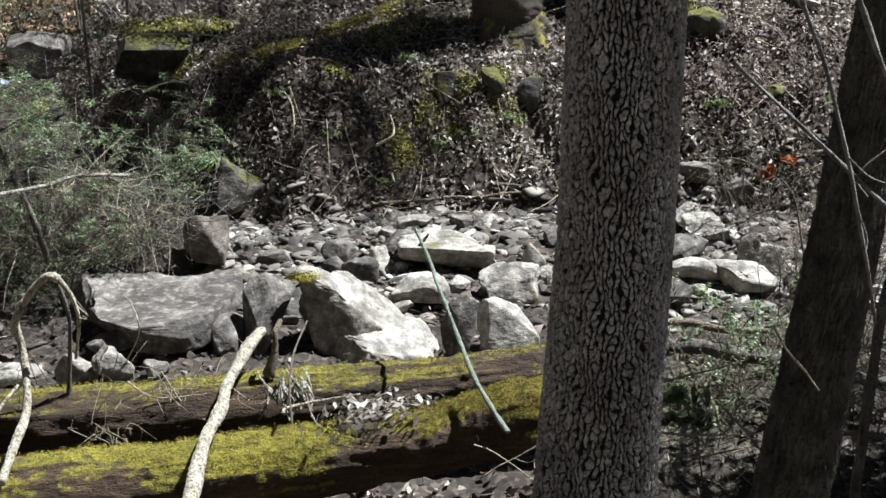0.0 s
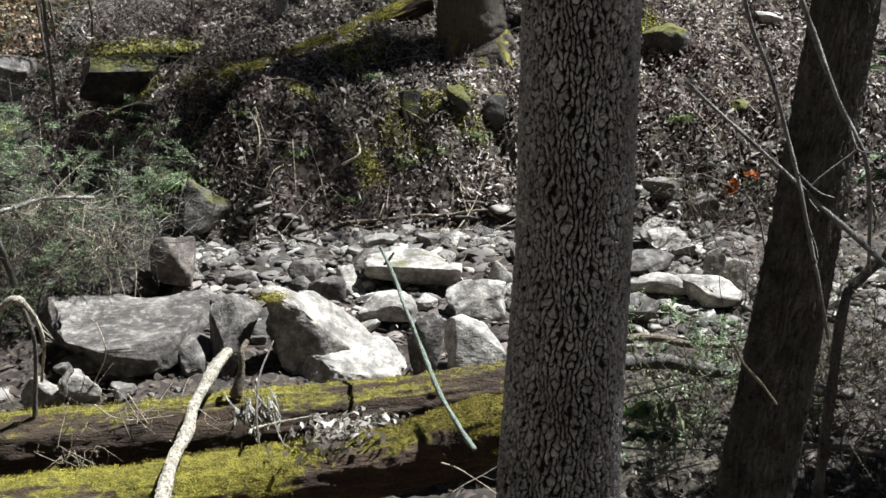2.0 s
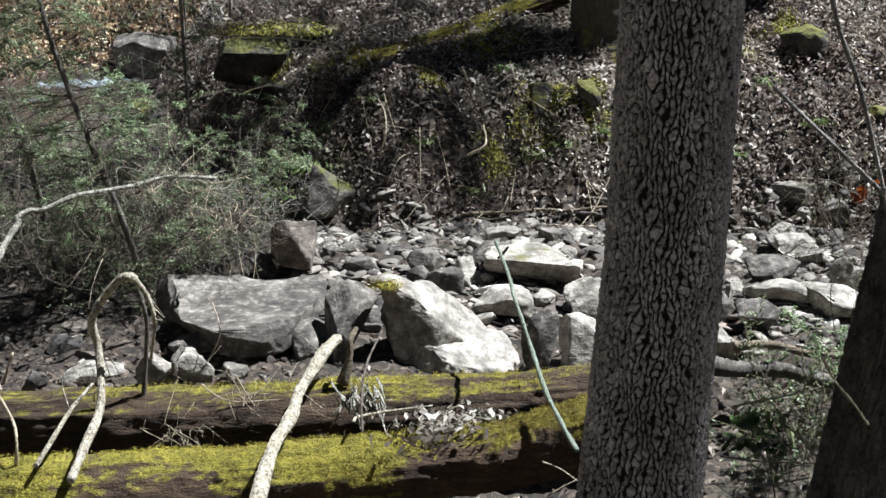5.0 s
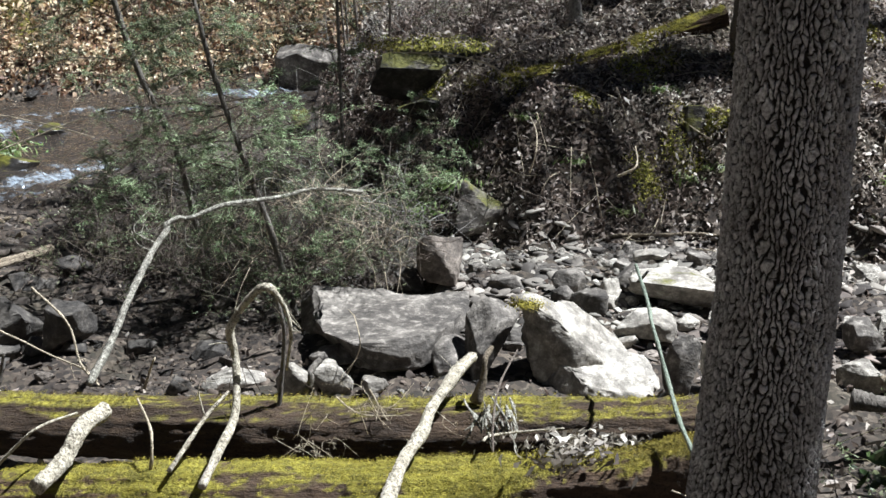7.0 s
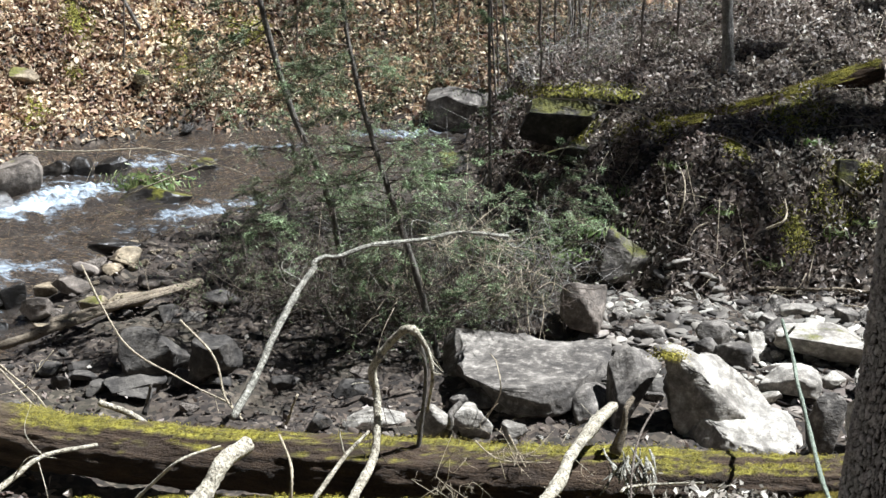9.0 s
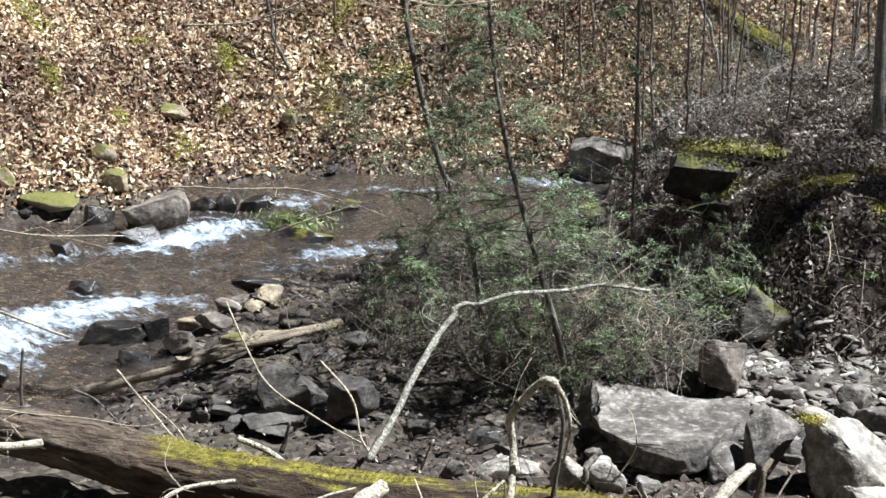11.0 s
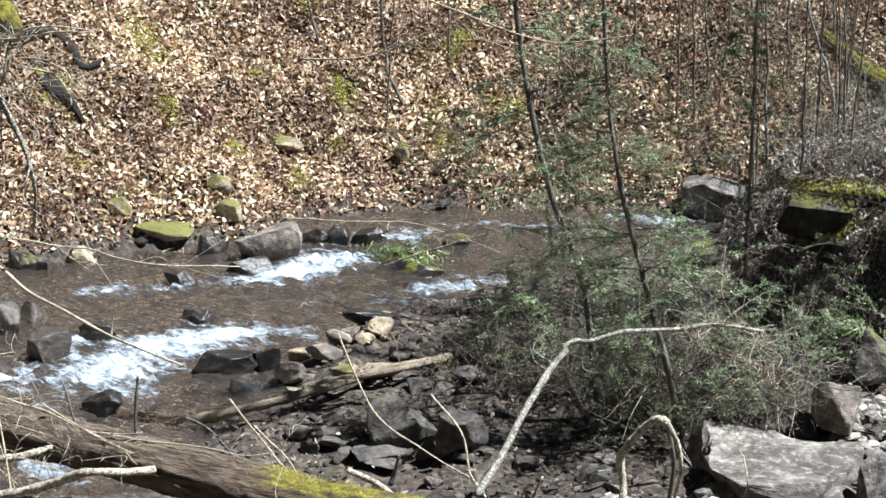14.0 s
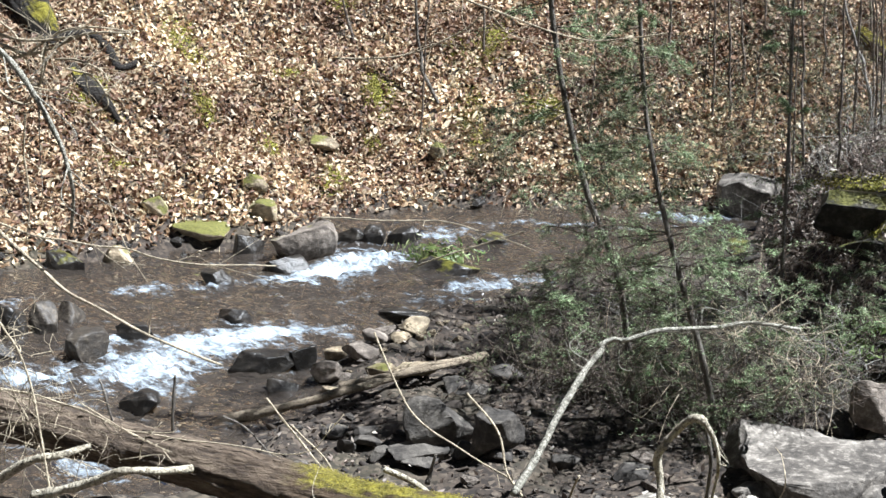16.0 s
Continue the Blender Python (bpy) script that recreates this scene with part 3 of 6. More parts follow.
# ---- rocks ----
BIG = (((-0.80, -0.60, -0.22), 0.40), ((0.14, -0.97, -0.22), 0.74), ((0.96, -0.26, 0.15), 0.86), ((0.03, -0.10, 1.0), 0.60), ((0.55, -0.75, 0.45), 0.80))
boulder(-1.44, 10.85, 0.05, 1.32, 1.14, 0.47, 0, 7, "grey", detail=5, planes=BIG, cuts=4, rugged=0.12, label="huge angular grey boulder with a flat sunlit top")
boulder(-0.88, 10.56, 0.08, 0.30, 0.40, 0.36, 10, 53, "grey", detail=4, label="grey wedge of rock against the huge boulder")
boulder(-0.64, 10.56, 0.08, 0.36, 0.42, 0.63, 4, 23, "grey", detail=5, cuts=3, lean=0.05, planes=(((0.80, -0.15, -0.60), 0.30), ((-0.9, -0.35, 0.1), 0.75), ((-0.3, -0.45, 0.85), 0.66), ((0.3, -0.2, 1), 0.78)), label="upright grey block leaning beside a dark gap")
boulder(0.01, 10.60, 0.06, 0.74, 0.50, 0.74, -2, 29, "pale", moss=0.15, detail=5, cuts=3, planes=(((0.80, -0.10, 0.59), 0.16), ((0.45, -0.25, 0.86), 0.42), ((-0.94, -0.12, -0.30), 0.78), ((-0.25, -1, 0.15), 0.75), ((-0.3, -0.2, 1), 0.88)), rugged=0.17, lean=-0.12, label="pale boulder with a mossy crown leaning over a gap")
boulder(0.13, 10.42, 0.05, 0.80, 0.50, 0.42, -4, 31, "pale", detail=5, cuts=8, planes=(((0.38, -0.3, 0.85), 0.36), ((-0.5, -0.5, 0.7), 0.6), ((-0.5, -1, 0), 0.7), ((0.3, -1, 0.2), 0.75)), rugged=0.12, label="rounded pale boulder stained grey at its foot")
# filler stone, dark coloured so the gap reads as deep shade
boulder(-0.42, 11.20, 0.10, 0.60, 0.40, 0.24, 0, 37, "dark", detail=4, label="dark rock added to blacken the gap between boulders")
# stones of the dry channel
boulder(-1.12, 12.01, 0.27, 0.35, 0.30, 0.46, 6, 512, "brown", detail=4, cuts=7, rugged=0.035, label="upright reddish brown boulder beside the gravel")
boulder(-0.90, 13.22, 0.28, 0.46, 0.32, 0.49, 5, 13, "grey", moss=0.5, detail=4, label="pointed grey boulder with yellow green moss")
# dark stone put where only shadow lies beside the brown boulder
boulder(-1.34, 11.98, 0.25, 0.23, 0.19, 0.19, 8, 14, "dark")
boulder(-1.85, 10.21, 0.14, 0.29, 0.23, 0.24, 12, 15, "pale")
boulder(-1.62, 10.21, 0.15, 0.28, 0.20, 0.24, 11, 16, "pale", label="pale pinkish wedge of rock behind the log")
boulder(-1.33, 10.17, 0.19, 0.18, 0.14, 0.12, 9, 17, "pale")
boulder(-2.27, 10.17, 0.14, 0.44, 0.22, 0.20, 14, 18, "pale")
boulder(-1.67, 10.51, 0.22, 0.32, 0.29, 0.17, 11, 19, "grey")
boulder(-3.96, 10.61, 0.18, 0.52, 0.41, 0.43, 22, 20, "dark", detail=4, label="rounded grey boulder on the gravel bar")
boulder(-3.50, 10.55, 0.24, 0.39, 0.31, 0.37, 20, 21, "dark", label="tilted dark grey slab on the gravel bar")
boulder(-4.04, 10.42, 0.19, 0.44, 0.35, 0.15, 22, 22, "dark")
boulder(-3.07, 10.79, 0.16, 0.22, 0.17, 0.09, 17, 23, "dark")
boulder(-2.58, 9.95, 0.23, 0.17, 0.14, 0.12, 16, 24, "dark")
boulder(-2.58, 10.75, 0.17, 0.26, 0.21, 0.10, 15, 25, "dark")
boulder(-3.72, 10.47, 0.23, 0.18, 0.14, 0.14, 21, 26, "dark")
boulder(-3.46, 10.48, 0.26, 0.20, 0.16, 0.09, 20, 27, "dark")
boulder(-4.82, 10.70, 0.15, 0.21, 0.17, 0.09, 25, 28, "dark")
boulder(-4.57, 10.70, 0.19, 0.19, 0.15, 0.08, 24, 29, "dark")
boulder(-4.31, 10.36, 0.18, 0.16, 0.13, 0.10, 24, 30, "dark")
boulder(-4.62, 10.47, 0.15, 0.14, 0.11, 0.11, 25, 31, "dark")
boulder(0.65, 11.89, 0.27, 0.73, 0.55, 0.25, -3, 32, "pale", moss=0.12, detail=4, label="flat pale slab lying on the stones", cuts=5, planes=(((0.05, -0.15, 1), 0.5), ((-0.2, -1, -0.35), 0.6)))
boulder(0.42, 11.04, 0.30, 0.42, 0.34, 0.21, -2, 33, "pale", detail=4)
boulder(0.69, 11.24, 0.29, 0.20, 0.16, 0.14, -3, 34, "pale")
boulder(1.05, 11.13, 0.24, 0.44, 0.31, 0.30, -5, 35, "pale", detail=4)
boulder(0.29, 10.89, 0.28, 0.17, 0.14, 0.12, -1, 36, "pale")
boulder(0.14, 11.85, 0.28, 0.19, 0.15, 0.19, -1, 37, "pale")
boulder(0.32, 12.14, 0.29, 0.30, 0.24, 0.18, -1, 38, "grey")
boulder(1.27, 11.66, 0.24, 0.21, 0.17, 0.27, -6, 39, "pale")
boulder(0.81, 12.48, 0.34, 0.20, 0.16, 0.15, -4, 40, "grey")
boulder(0.64, 10.25, 0.17, 0.25, 0.17, 0.49, -3, 41, "grey", detail=4, label="dark upright stone behind the mossy log")
boulder(0.97, 10.37, 0.15, 0.43, 0.24, 0.42, -5, 42, "pale", moss=0.1, detail=4, label="tall pale flat faced boulder behind the log", cuts=4, planes=(((0.15, -0.85, 0.5), 0.35), ((-0.9, -0.3, 0.2), 0.6)))
boulder(0.45, 12.63, 0.34, 0.29, 0.23, 0.10, -2, 43, "pale")
boulder(0.04, 11.72, 0.28, 0.32, 0.25, 0.11, 0, 44, "pale")
boulder(-0.15, 11.86, 0.27, 0.26, 0.21, 0.24, 1, 45, "grey")
boulder(-0.24, 11.43, 0.25, 0.16, 0.13, 0.15, 1, 46, "brown")
boulder(-0.62, 12.07, 0.29, 0.28, 0.22, 0.10, 4, 47, "grey")
boulder(-0.17, 11.69, 0.27, 0.21, 0.16, 0.18, 2, 48, "grey")
boulder(0.01, 11.62, 0.27, 0.28, 0.23, 0.18, 1, 49, "grey")
boulder(0.24, 12.48, 0.30, 0.17, 0.14, 0.10, 0, 50, "grey")
boulder(-0.15, 12.27, 0.30, 0.21, 0.17, 0.10, 2, 51, "grey")
boulder(2.67, 12.43, 0.30, 0.44, 0.35, 0.15, -12, 52, "pale", detail=4)
boulder(2.40, 11.83, 0.25, 0.42, 0.33, 0.21, -11, 53, "grey")
boulder(2.33, 11.31, 0.31, 0.53, 0.32, 0.18, -11, 54, "pale")
boulder(2.70, 11.16, 0.27, 0.55, 0.33, 0.22, -13, 55, "pale", detail=4)
boulder(2.87, 11.62, 0.27, 0.18, 0.15, 0.27, -13, 56, "pale")
boulder(2.95, 11.33, 0.29, 0.25, 0.20, 0.27, -14, 57, "pale")
boulder(2.16, 10.93, 0.25, 0.31, 0.24, 0.20, -11, 58, "grey")
boulder(2.79, 13.17, 0.45, 0.47, 0.37, 0.21, -12, 59, "grey", moss=0.2, detail=4)
boulder(3.05, 12.83, 0.39, 0.28, 0.22, 0.22, -13, 60, "grey")
boulder(2.04, 10.60, 0.18, 0.23, 0.19, 0.10, -11, 61, "pale")
boulder(1.90, 11.15, 0.21, 0.33, 0.26, 0.27, -8, 62, "grey")
boulder(1.82, 10.54, 0.17, 0.34, 0.20, 0.25, -8, 63, "pale")
# stones in and along the creek
boulder(-7.56, 15.85, -0.12, 0.72, 0.50, 0.50, 26, 65, "brown", moss=0.12, detail=4, label="brown boulder at the creek edge above white water")
boulder(-7.50, 15.29, -0.12, 0.50, 0.40, 0.27, 27, 66, "wet")
boulder(-6.24, 12.29, -0.12, 0.58, 0.35, 0.30, 27, 67, "wet", detail=4, label="black wet rounded stone in the rapids")
boulder(-5.96, 12.50, -0.12, 0.26, 0.21, 0.31, 26, 68, "wet")
boulder(-5.33, 13.24, 0.24, 0.46, 0.23, 0.16, 22, 69, "wet")
boulder(-5.17, 13.09, 0.22, 0.29, 0.23, 0.16, 22, 70, "tan")
boulder(-5.71, 12.64, 0.05, 0.20, 0.16, 0.12, 25, 71, "tan")
boulder(-5.41, 12.52, 0.13, 0.35, 0.28, 0.16, 24, 72, "brown")
boulder(-5.59, 12.20, -0.01, 0.28, 0.22, 0.23, 25, 73, "brown")
boulder(-4.95, 11.86, 0.21, 0.26, 0.21, 0.15, 23, 74, "tan", moss=0.6)
boulder(-4.74, 12.02, 0.20, 0.38, 0.30, 0.16, 22, 75, "tan", moss=0.5)
boulder(-6.66, 11.01, -0.12, 0.33, 0.26, 0.28, 32, 76, "wet")
boulder(-8.54, 12.47, -0.12, 0.27, 0.30, 0.40, 35, 77, "damp")
boulder(-8.53, 12.87, -0.12, 0.33, 0.37, 0.29, 34, 78, "damp")
boulder(-7.78, 12.00, -0.12, 0.39, 0.46, 0.37, 33, 79, "damp")
boulder(-7.70, 12.66, -0.12, 0.35, 0.28, 0.26, 32, 80, "wet")
boulder(-7.12, 13.49, -0.12, 0.36, 0.29, 0.23, 28, 81, "wet")
boulder(-7.88, 14.54, -0.12, 0.35, 0.28, 0.26, 29, 82, "wet")
boulder(-8.74, 15.80, 0.03, 0.69, 0.48, 0.23, 29, 83, "tan", moss=0.7)
boulder(-7.00, 16.38, -0.12, 0.30, 0.30, 0.42, 24, 84, "wet")
boulder(-6.70, 16.55, -0.12, 0.38, 0.30, 0.40, 23, 85, "wet")
boulder(-7.27, 16.30, -0.12, 0.40, 0.30, 0.38, 24, 86, "wet")
boulder(-5.88, 15.64, -0.12, 0.76, 0.46, 0.35, 21, 87, "wet", moss=0.4, label="dark stone with green leafy debris in the stream")
boulder(-5.87, 11.93, -0.12, 0.28, 0.22, 0.21, 27, 88, "wet")
boulder(-8.36, 16.42, 0.17, 0.37, 0.29, 0.26, 27, 89, "tan", moss=0.9)
boulder(-8.52, 16.57, 0.47, 0.30, 0.24, 0.21, 28, 90, "tan", moss=0.9)
boulder(-9.30, 15.74, 0.28, 0.29, 0.23, 0.24, 31, 91, "tan", moss=0.9)
boulder(-7.21, 18.80, 0.52, 0.24, 0.20, 0.23, 21, 92, "tan", moss=0.9)
boulder(-8.42, 18.17, 0.63, 0.37, 0.33, 0.21, 25, 93, "tan", moss=0.3, label="pale stone among fallen leaves")
boulder(-9.26, 14.91, -0.12, 0.36, 0.29, 0.29, 32, 94, "tan", moss=0.3)
boulder(-9.63, 14.47, -0.12, 0.41, 0.33, 0.29, 34, 95, "wet", moss=0.3)
boulder(-8.18, 15.77, -0.12, 0.36, 0.29, 0.34, 28, 96, "wet")
boulder(-5.17, 12.80, 0.22, 0.19, 0.15, 0.10, 23, 97, "tan")
boulder(-4.81, 12.75, 0.14, 0.24, 0.19, 0.12, 21, 98, "brown")
boulder(-4.65, 12.78, 0.15, 0.17, 0.13, 0.10, 21, 99, "brown")
boulder(-5.90, 16.94, -0.12, 0.49, 0.39, 0.30, 20, 100, "wet", moss=0.5)
boulder(-5.41, 12.81, 0.20, 0.24, 0.19, 0.12, 23, 101, "brown")
boulder(-4.30, 11.95, 0.19, 0.31, 0.25, 0.10, 20, 102, "dark")
boulder(-4.05, 12.30, 0.20, 0.32, 0.25, 0.14, 19, 103, "dark")
boulder(-4.03, 10.34, 0.18, 0.36, 0.29, 0.12, 22, 104, "dark")
boulder(-4.49, 10.55, 0.18, 0.25, 0.20, 0.08, 24, 105, "dark")
boulder(-8.70, 12.24, -0.12, 0.26, 0.21, 0.40, 36, 106, "wet")
boulder(-8.54, 11.68, -0.12, 0.45, 0.36, 0.30, 36, 107, "wet")
# rocks of the bank
boulder(-3.54, 19.50, -0.12, 0.81, 0.73, 0.72, 11, 109, "grey", detail=4, label="blocky grey boulder at the stream bend")
boulder(-1.60, 15.70, 0.74, 1.20, 1.00, 0.70, 7, 110, "dark", moss=0.5, detail=4, label="dark overhanging ledge with mossy top")
boulder(-1.54, 14.85, 0.88, 0.65, 0.52, 0.22, 7, 111, "dark", moss=0.3)
boulder(-3.09, 16.84, 0.18, 0.39, 0.32, 0.27, 11, 112, "dark", moss=0.5)
boulder(0.80, 13.90, 0.99, 0.36, 0.29, 0.30, -3, 113, "dark", moss=0.9)
boulder(1.17, 13.73, 1.06, 0.21, 0.17, 0.29, -5, 114, "dark", moss=0.9)
boulder(1.48, 13.76, 0.91, 0.21, 0.17, 0.35, -6, 115, "dark", moss=0.6)
boulder(3.01, 14.24, 1.43, 0.42, 0.33, 0.28, -12, 116, "dark", moss=0.7)
boulder(3.47, 13.47, 1.09, 0.19, 0.15, 0.10, -14, 117, "dark", moss=0.9)
boulder(4.00, 14.59, 1.58, 0.25, 0.20, 0.13, -15, 118, "pale")

# ---- trees ----
def bark_trunk(line, radii, cw, chh, furrow, seed, fine=(2.2, 4.3), front=340, rows=1000):
    """A trunk with rows of raised bark plates parted by furrows; cw and chh: width and height of a plate."""
    line = np.array(line)
    z0, z1 = line[0, 2], line[-1, 2]
    zz = np.concatenate([np.linspace(z0, fine[0], 60, endpoint=False), np.linspace(fine[0], fine[1], rows, endpoint=False), np.linspace(fine[1], z1, 70)])
    cx, cy = np.interp(zz, line[:, 2], line[:, 0]), np.interp(zz, line[:, 2], line[:, 1])
    rad = np.interp(zz, line[:, 2], radii)
    ang = np.concatenate([np.linspace(0.88 * np.pi, 2.04 * np.pi, front, endpoint=False), np.linspace(2.04 * np.pi, 2.88 * np.pi, 40, endpoint=False)])
    cols = len(ang)
    rng = np.random.RandomState(seed)
    ncol, nrow = int(2 * np.pi * rad[len(rad) // 2] / cw), int((z1 - z0) / chh)
    A, ZZ = np.meshgrid((ang - 0.88 * np.pi) / (2 * np.pi) * ncol, (zz - z0) / chh)
    # furrows run up the trunk in wavy lines, cracks part each ridge into plates
    A = A + 0.42 * np.sin(ZZ * 0.61 + 1.9 * np.sin(A * 0.45)) + 0.26 * np.sin(ZZ * 1.37 + A * 1.3) + 0.16 * np.sin(ZZ * 2.9 - A * 2.1) + 0.07 * np.sin(ZZ * 7.3 + A * 3.7)
    col = np.floor(A).astype(int) % ncol
    side = 0.5 - np.abs(A - np.floor(A) - 0.5)
    shut = 0.5 + 0.5 * np.sin(ZZ * 0.83 + 2.4 * np.round(A)) * np.sin(ZZ * 0.31 + 5.1 * np.round(A))
    shift, pace = rng.uniform(0, 1, ncol), rng.uniform(0.8, 1.25, ncol)
    up = ZZ * pace[col] + shift[col] + 0.22 * np.sin(ZZ * 2.1 + 3.3 * col) + 0.20 * np.sin(5.0 * (A - np.floor(A)) + 2.7 * col)
    row = np.floor(up).astype(int) % (nrow + 4)
    tone, lift = rng.uniform(0.68, 1.0, (nrow + 4, ncol)), rng.uniform(0.72, 1.1, (nrow + 4, ncol))
    crack = 0.5 - np.abs(up - np.floor(up) - 0.5)
    top, shade = lift[row, col], tone[row, col]
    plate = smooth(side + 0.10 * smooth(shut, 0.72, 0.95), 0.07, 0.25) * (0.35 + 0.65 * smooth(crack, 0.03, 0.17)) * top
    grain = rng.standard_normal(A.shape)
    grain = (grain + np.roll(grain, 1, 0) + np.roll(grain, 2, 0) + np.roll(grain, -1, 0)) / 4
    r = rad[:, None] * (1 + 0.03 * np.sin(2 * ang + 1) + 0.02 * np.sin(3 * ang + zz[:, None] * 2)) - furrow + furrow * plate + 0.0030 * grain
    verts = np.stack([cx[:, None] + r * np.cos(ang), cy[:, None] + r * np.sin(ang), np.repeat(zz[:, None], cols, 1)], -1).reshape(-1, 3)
    # mask of worn plate tops; its low values paint shade into the furrows
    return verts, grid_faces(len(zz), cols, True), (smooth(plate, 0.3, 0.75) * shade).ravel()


def branching(start, way, length, radius, depth, rng, out):
    """Bare limbs that fork, as tubes."""
    way = np.array(way, float) / np.linalg.norm(way)
    mid = start + way * length * 0.5 + rng.standard_normal(3) * length * 0.07
    end = start + way * length + rng.standard_normal(3) * length * 0.10
    out.append(tube([start, mid, end], (radius, radius * 0.55), 8, 6, rng.randint(999), 0.08))
    if depth:
        for _ in range(3):
            k = rng.uniform(0.45, 1.0)
            w = way + rng.standard_normal(3) * 0.55 + [0, 0, 0.15]
            branching(start + (end - start) * k, w, length * rng.uniform(0.5, 0.75), radius * 0.5, depth - 1, rng, out)


oak = tagged(new("oak_tree"), "big oak with deeply furrowed grey bark beside the creek", "tree")
oak.location = (0.62, 4.22, 1.0)
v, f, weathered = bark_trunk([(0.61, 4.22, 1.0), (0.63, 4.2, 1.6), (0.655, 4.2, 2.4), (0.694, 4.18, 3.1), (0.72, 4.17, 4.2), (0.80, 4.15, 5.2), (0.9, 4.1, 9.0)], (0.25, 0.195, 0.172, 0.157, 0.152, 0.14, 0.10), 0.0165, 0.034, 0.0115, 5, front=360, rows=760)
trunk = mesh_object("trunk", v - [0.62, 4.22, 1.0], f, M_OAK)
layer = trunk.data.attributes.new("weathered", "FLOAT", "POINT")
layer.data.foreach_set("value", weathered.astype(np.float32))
trunk.parent = oak
rng, limbs = np.random.RandomState(3), []
for k in range(7):
    a = k * 2.4
    branching(np.array([0.25, -0.1, 5.6 + 0.35 * k]), (math.cos(a), math.sin(a), 0.6), 1.6, 0.05, 2, rng, limbs)
v, f = joined(limbs)
crown = mesh_object("crown", v, f, M_TWIG)
crown.parent = oak

lean = tagged(new("leaning_tree"), "dark slender tree leaning beside the oak", "tree")
lean.location = (1.0, 4.2, 1.2)
v, f, weathered = bark_trunk([(1.01, 4.2, 1.2), (1.205, 4.18, 2.2), (1.32, 4.15, 3.05), (1.405, 4.13, 3.78), (1.52, 4.1, 4.6), (1.9, 4.0, 7.0)], (0.15, 0.114, 0.098, 0.088, 0.075, 0.04), 0.017, 0.06, 0.009, 9, (2.2, 4.0), 110, 340)
trunk = mesh_object("trunk", v - [1.0, 4.2, 1.2], f, M_BARK)
trunk.parent = lean
limbs = []
for k in range(5):
    branching(np.array([0.55 + 0.08 * k, -0.1, 4.0 + 0.4 * k]), (math.cos(k * 2.1), math.sin(k * 2.1), 0.7), 1.1, 0.03, 2, rng, limbs)
v, f = joined(limbs)
crown = mesh_object("crown", v, f, M_TWIG)
crown.parent = lean

mossy = tagged(new("mossy_tree"), "broad tree base with mossy roots on the bank", "tree")
mossy.location = (1.40, 14.75, 1.18)
v, f = tube([(0, 0, -0.1), (0, 0, 0.25), (0, 0, 0.8), (0.05, 0, 3), (0.1, 0, 9)], (0.5, 0.34, 0.27, 0.25, 0.15), 120, 40, 6, 0.14, 0.02)
trunk = mesh_object("trunk", v, f, bark_material("bark mossy at the base", (0.03, 0.025, 0.02), (0.09, 0.075, 0.055), (0.17, 0.145, 0.11), 0.7, moss=0.85))
trunk.parent = mossy
for k, a in enumerate((-2.9, -2.2, -1.5, -0.9, -0.3)):
    v, f = tube([(0.2 * math.cos(a), 0.2 * math.sin(a), 0.35), (0.42 * math.cos(a), 0.42 * math.sin(a), 0.12), (0.75 * math.cos(a), 0.75 * math.sin(a), -0.12)], (0.13, 0.09, 0.04), 20, 14, k, 0.15, 0.02)
    root = mesh_object("root", v, f, trunk.data.materials[0])
    root.parent = mossy
limbs = []
for k in range(8):
    branching(np.array([0.05, 0, 4.5 + 0.5 * k]), (math.cos(k * 2.3), math.sin(k * 2.3), 0.6), 2.2, 0.06, 2, rng, limbs)
v, f = joined(limbs)
crown = mesh_object("crown", v, f, M_TWIG)
crown.parent = mossy

grey = tagged(new("grey_tree"), "slim grey barked tree standing on the upper bank", "tree")
grey.location = (-0.27, 15.45, float(land(-0.27, 15.45)))
v, f = tube([(0, 0, -0.15), (-0.02, 0, 0.2), (-0.06, 0, 1.0), (-0.1, 0, 3.0), (0, 0, 8.0)], (0.085, 0.052, 0.048, 0.045, 0.03), 90, 24, 16, 0.12, 0.015)
trunk = mesh_object("trunk", v, f, M_STEM)
trunk.parent = grey
limbs = []
for k in range(6):
    branching(np.array([-0.05, 0, 3.6 + 0.6 * k]), (math.cos(k * 2.3 + 1), math.sin(k * 2.3 + 1), 0.7), 1.6, 0.04, 2, rng, limbs)
v, f = joined(limbs)
crown = mesh_object("crown", v, f, M_TWIG)
crown.parent = grey

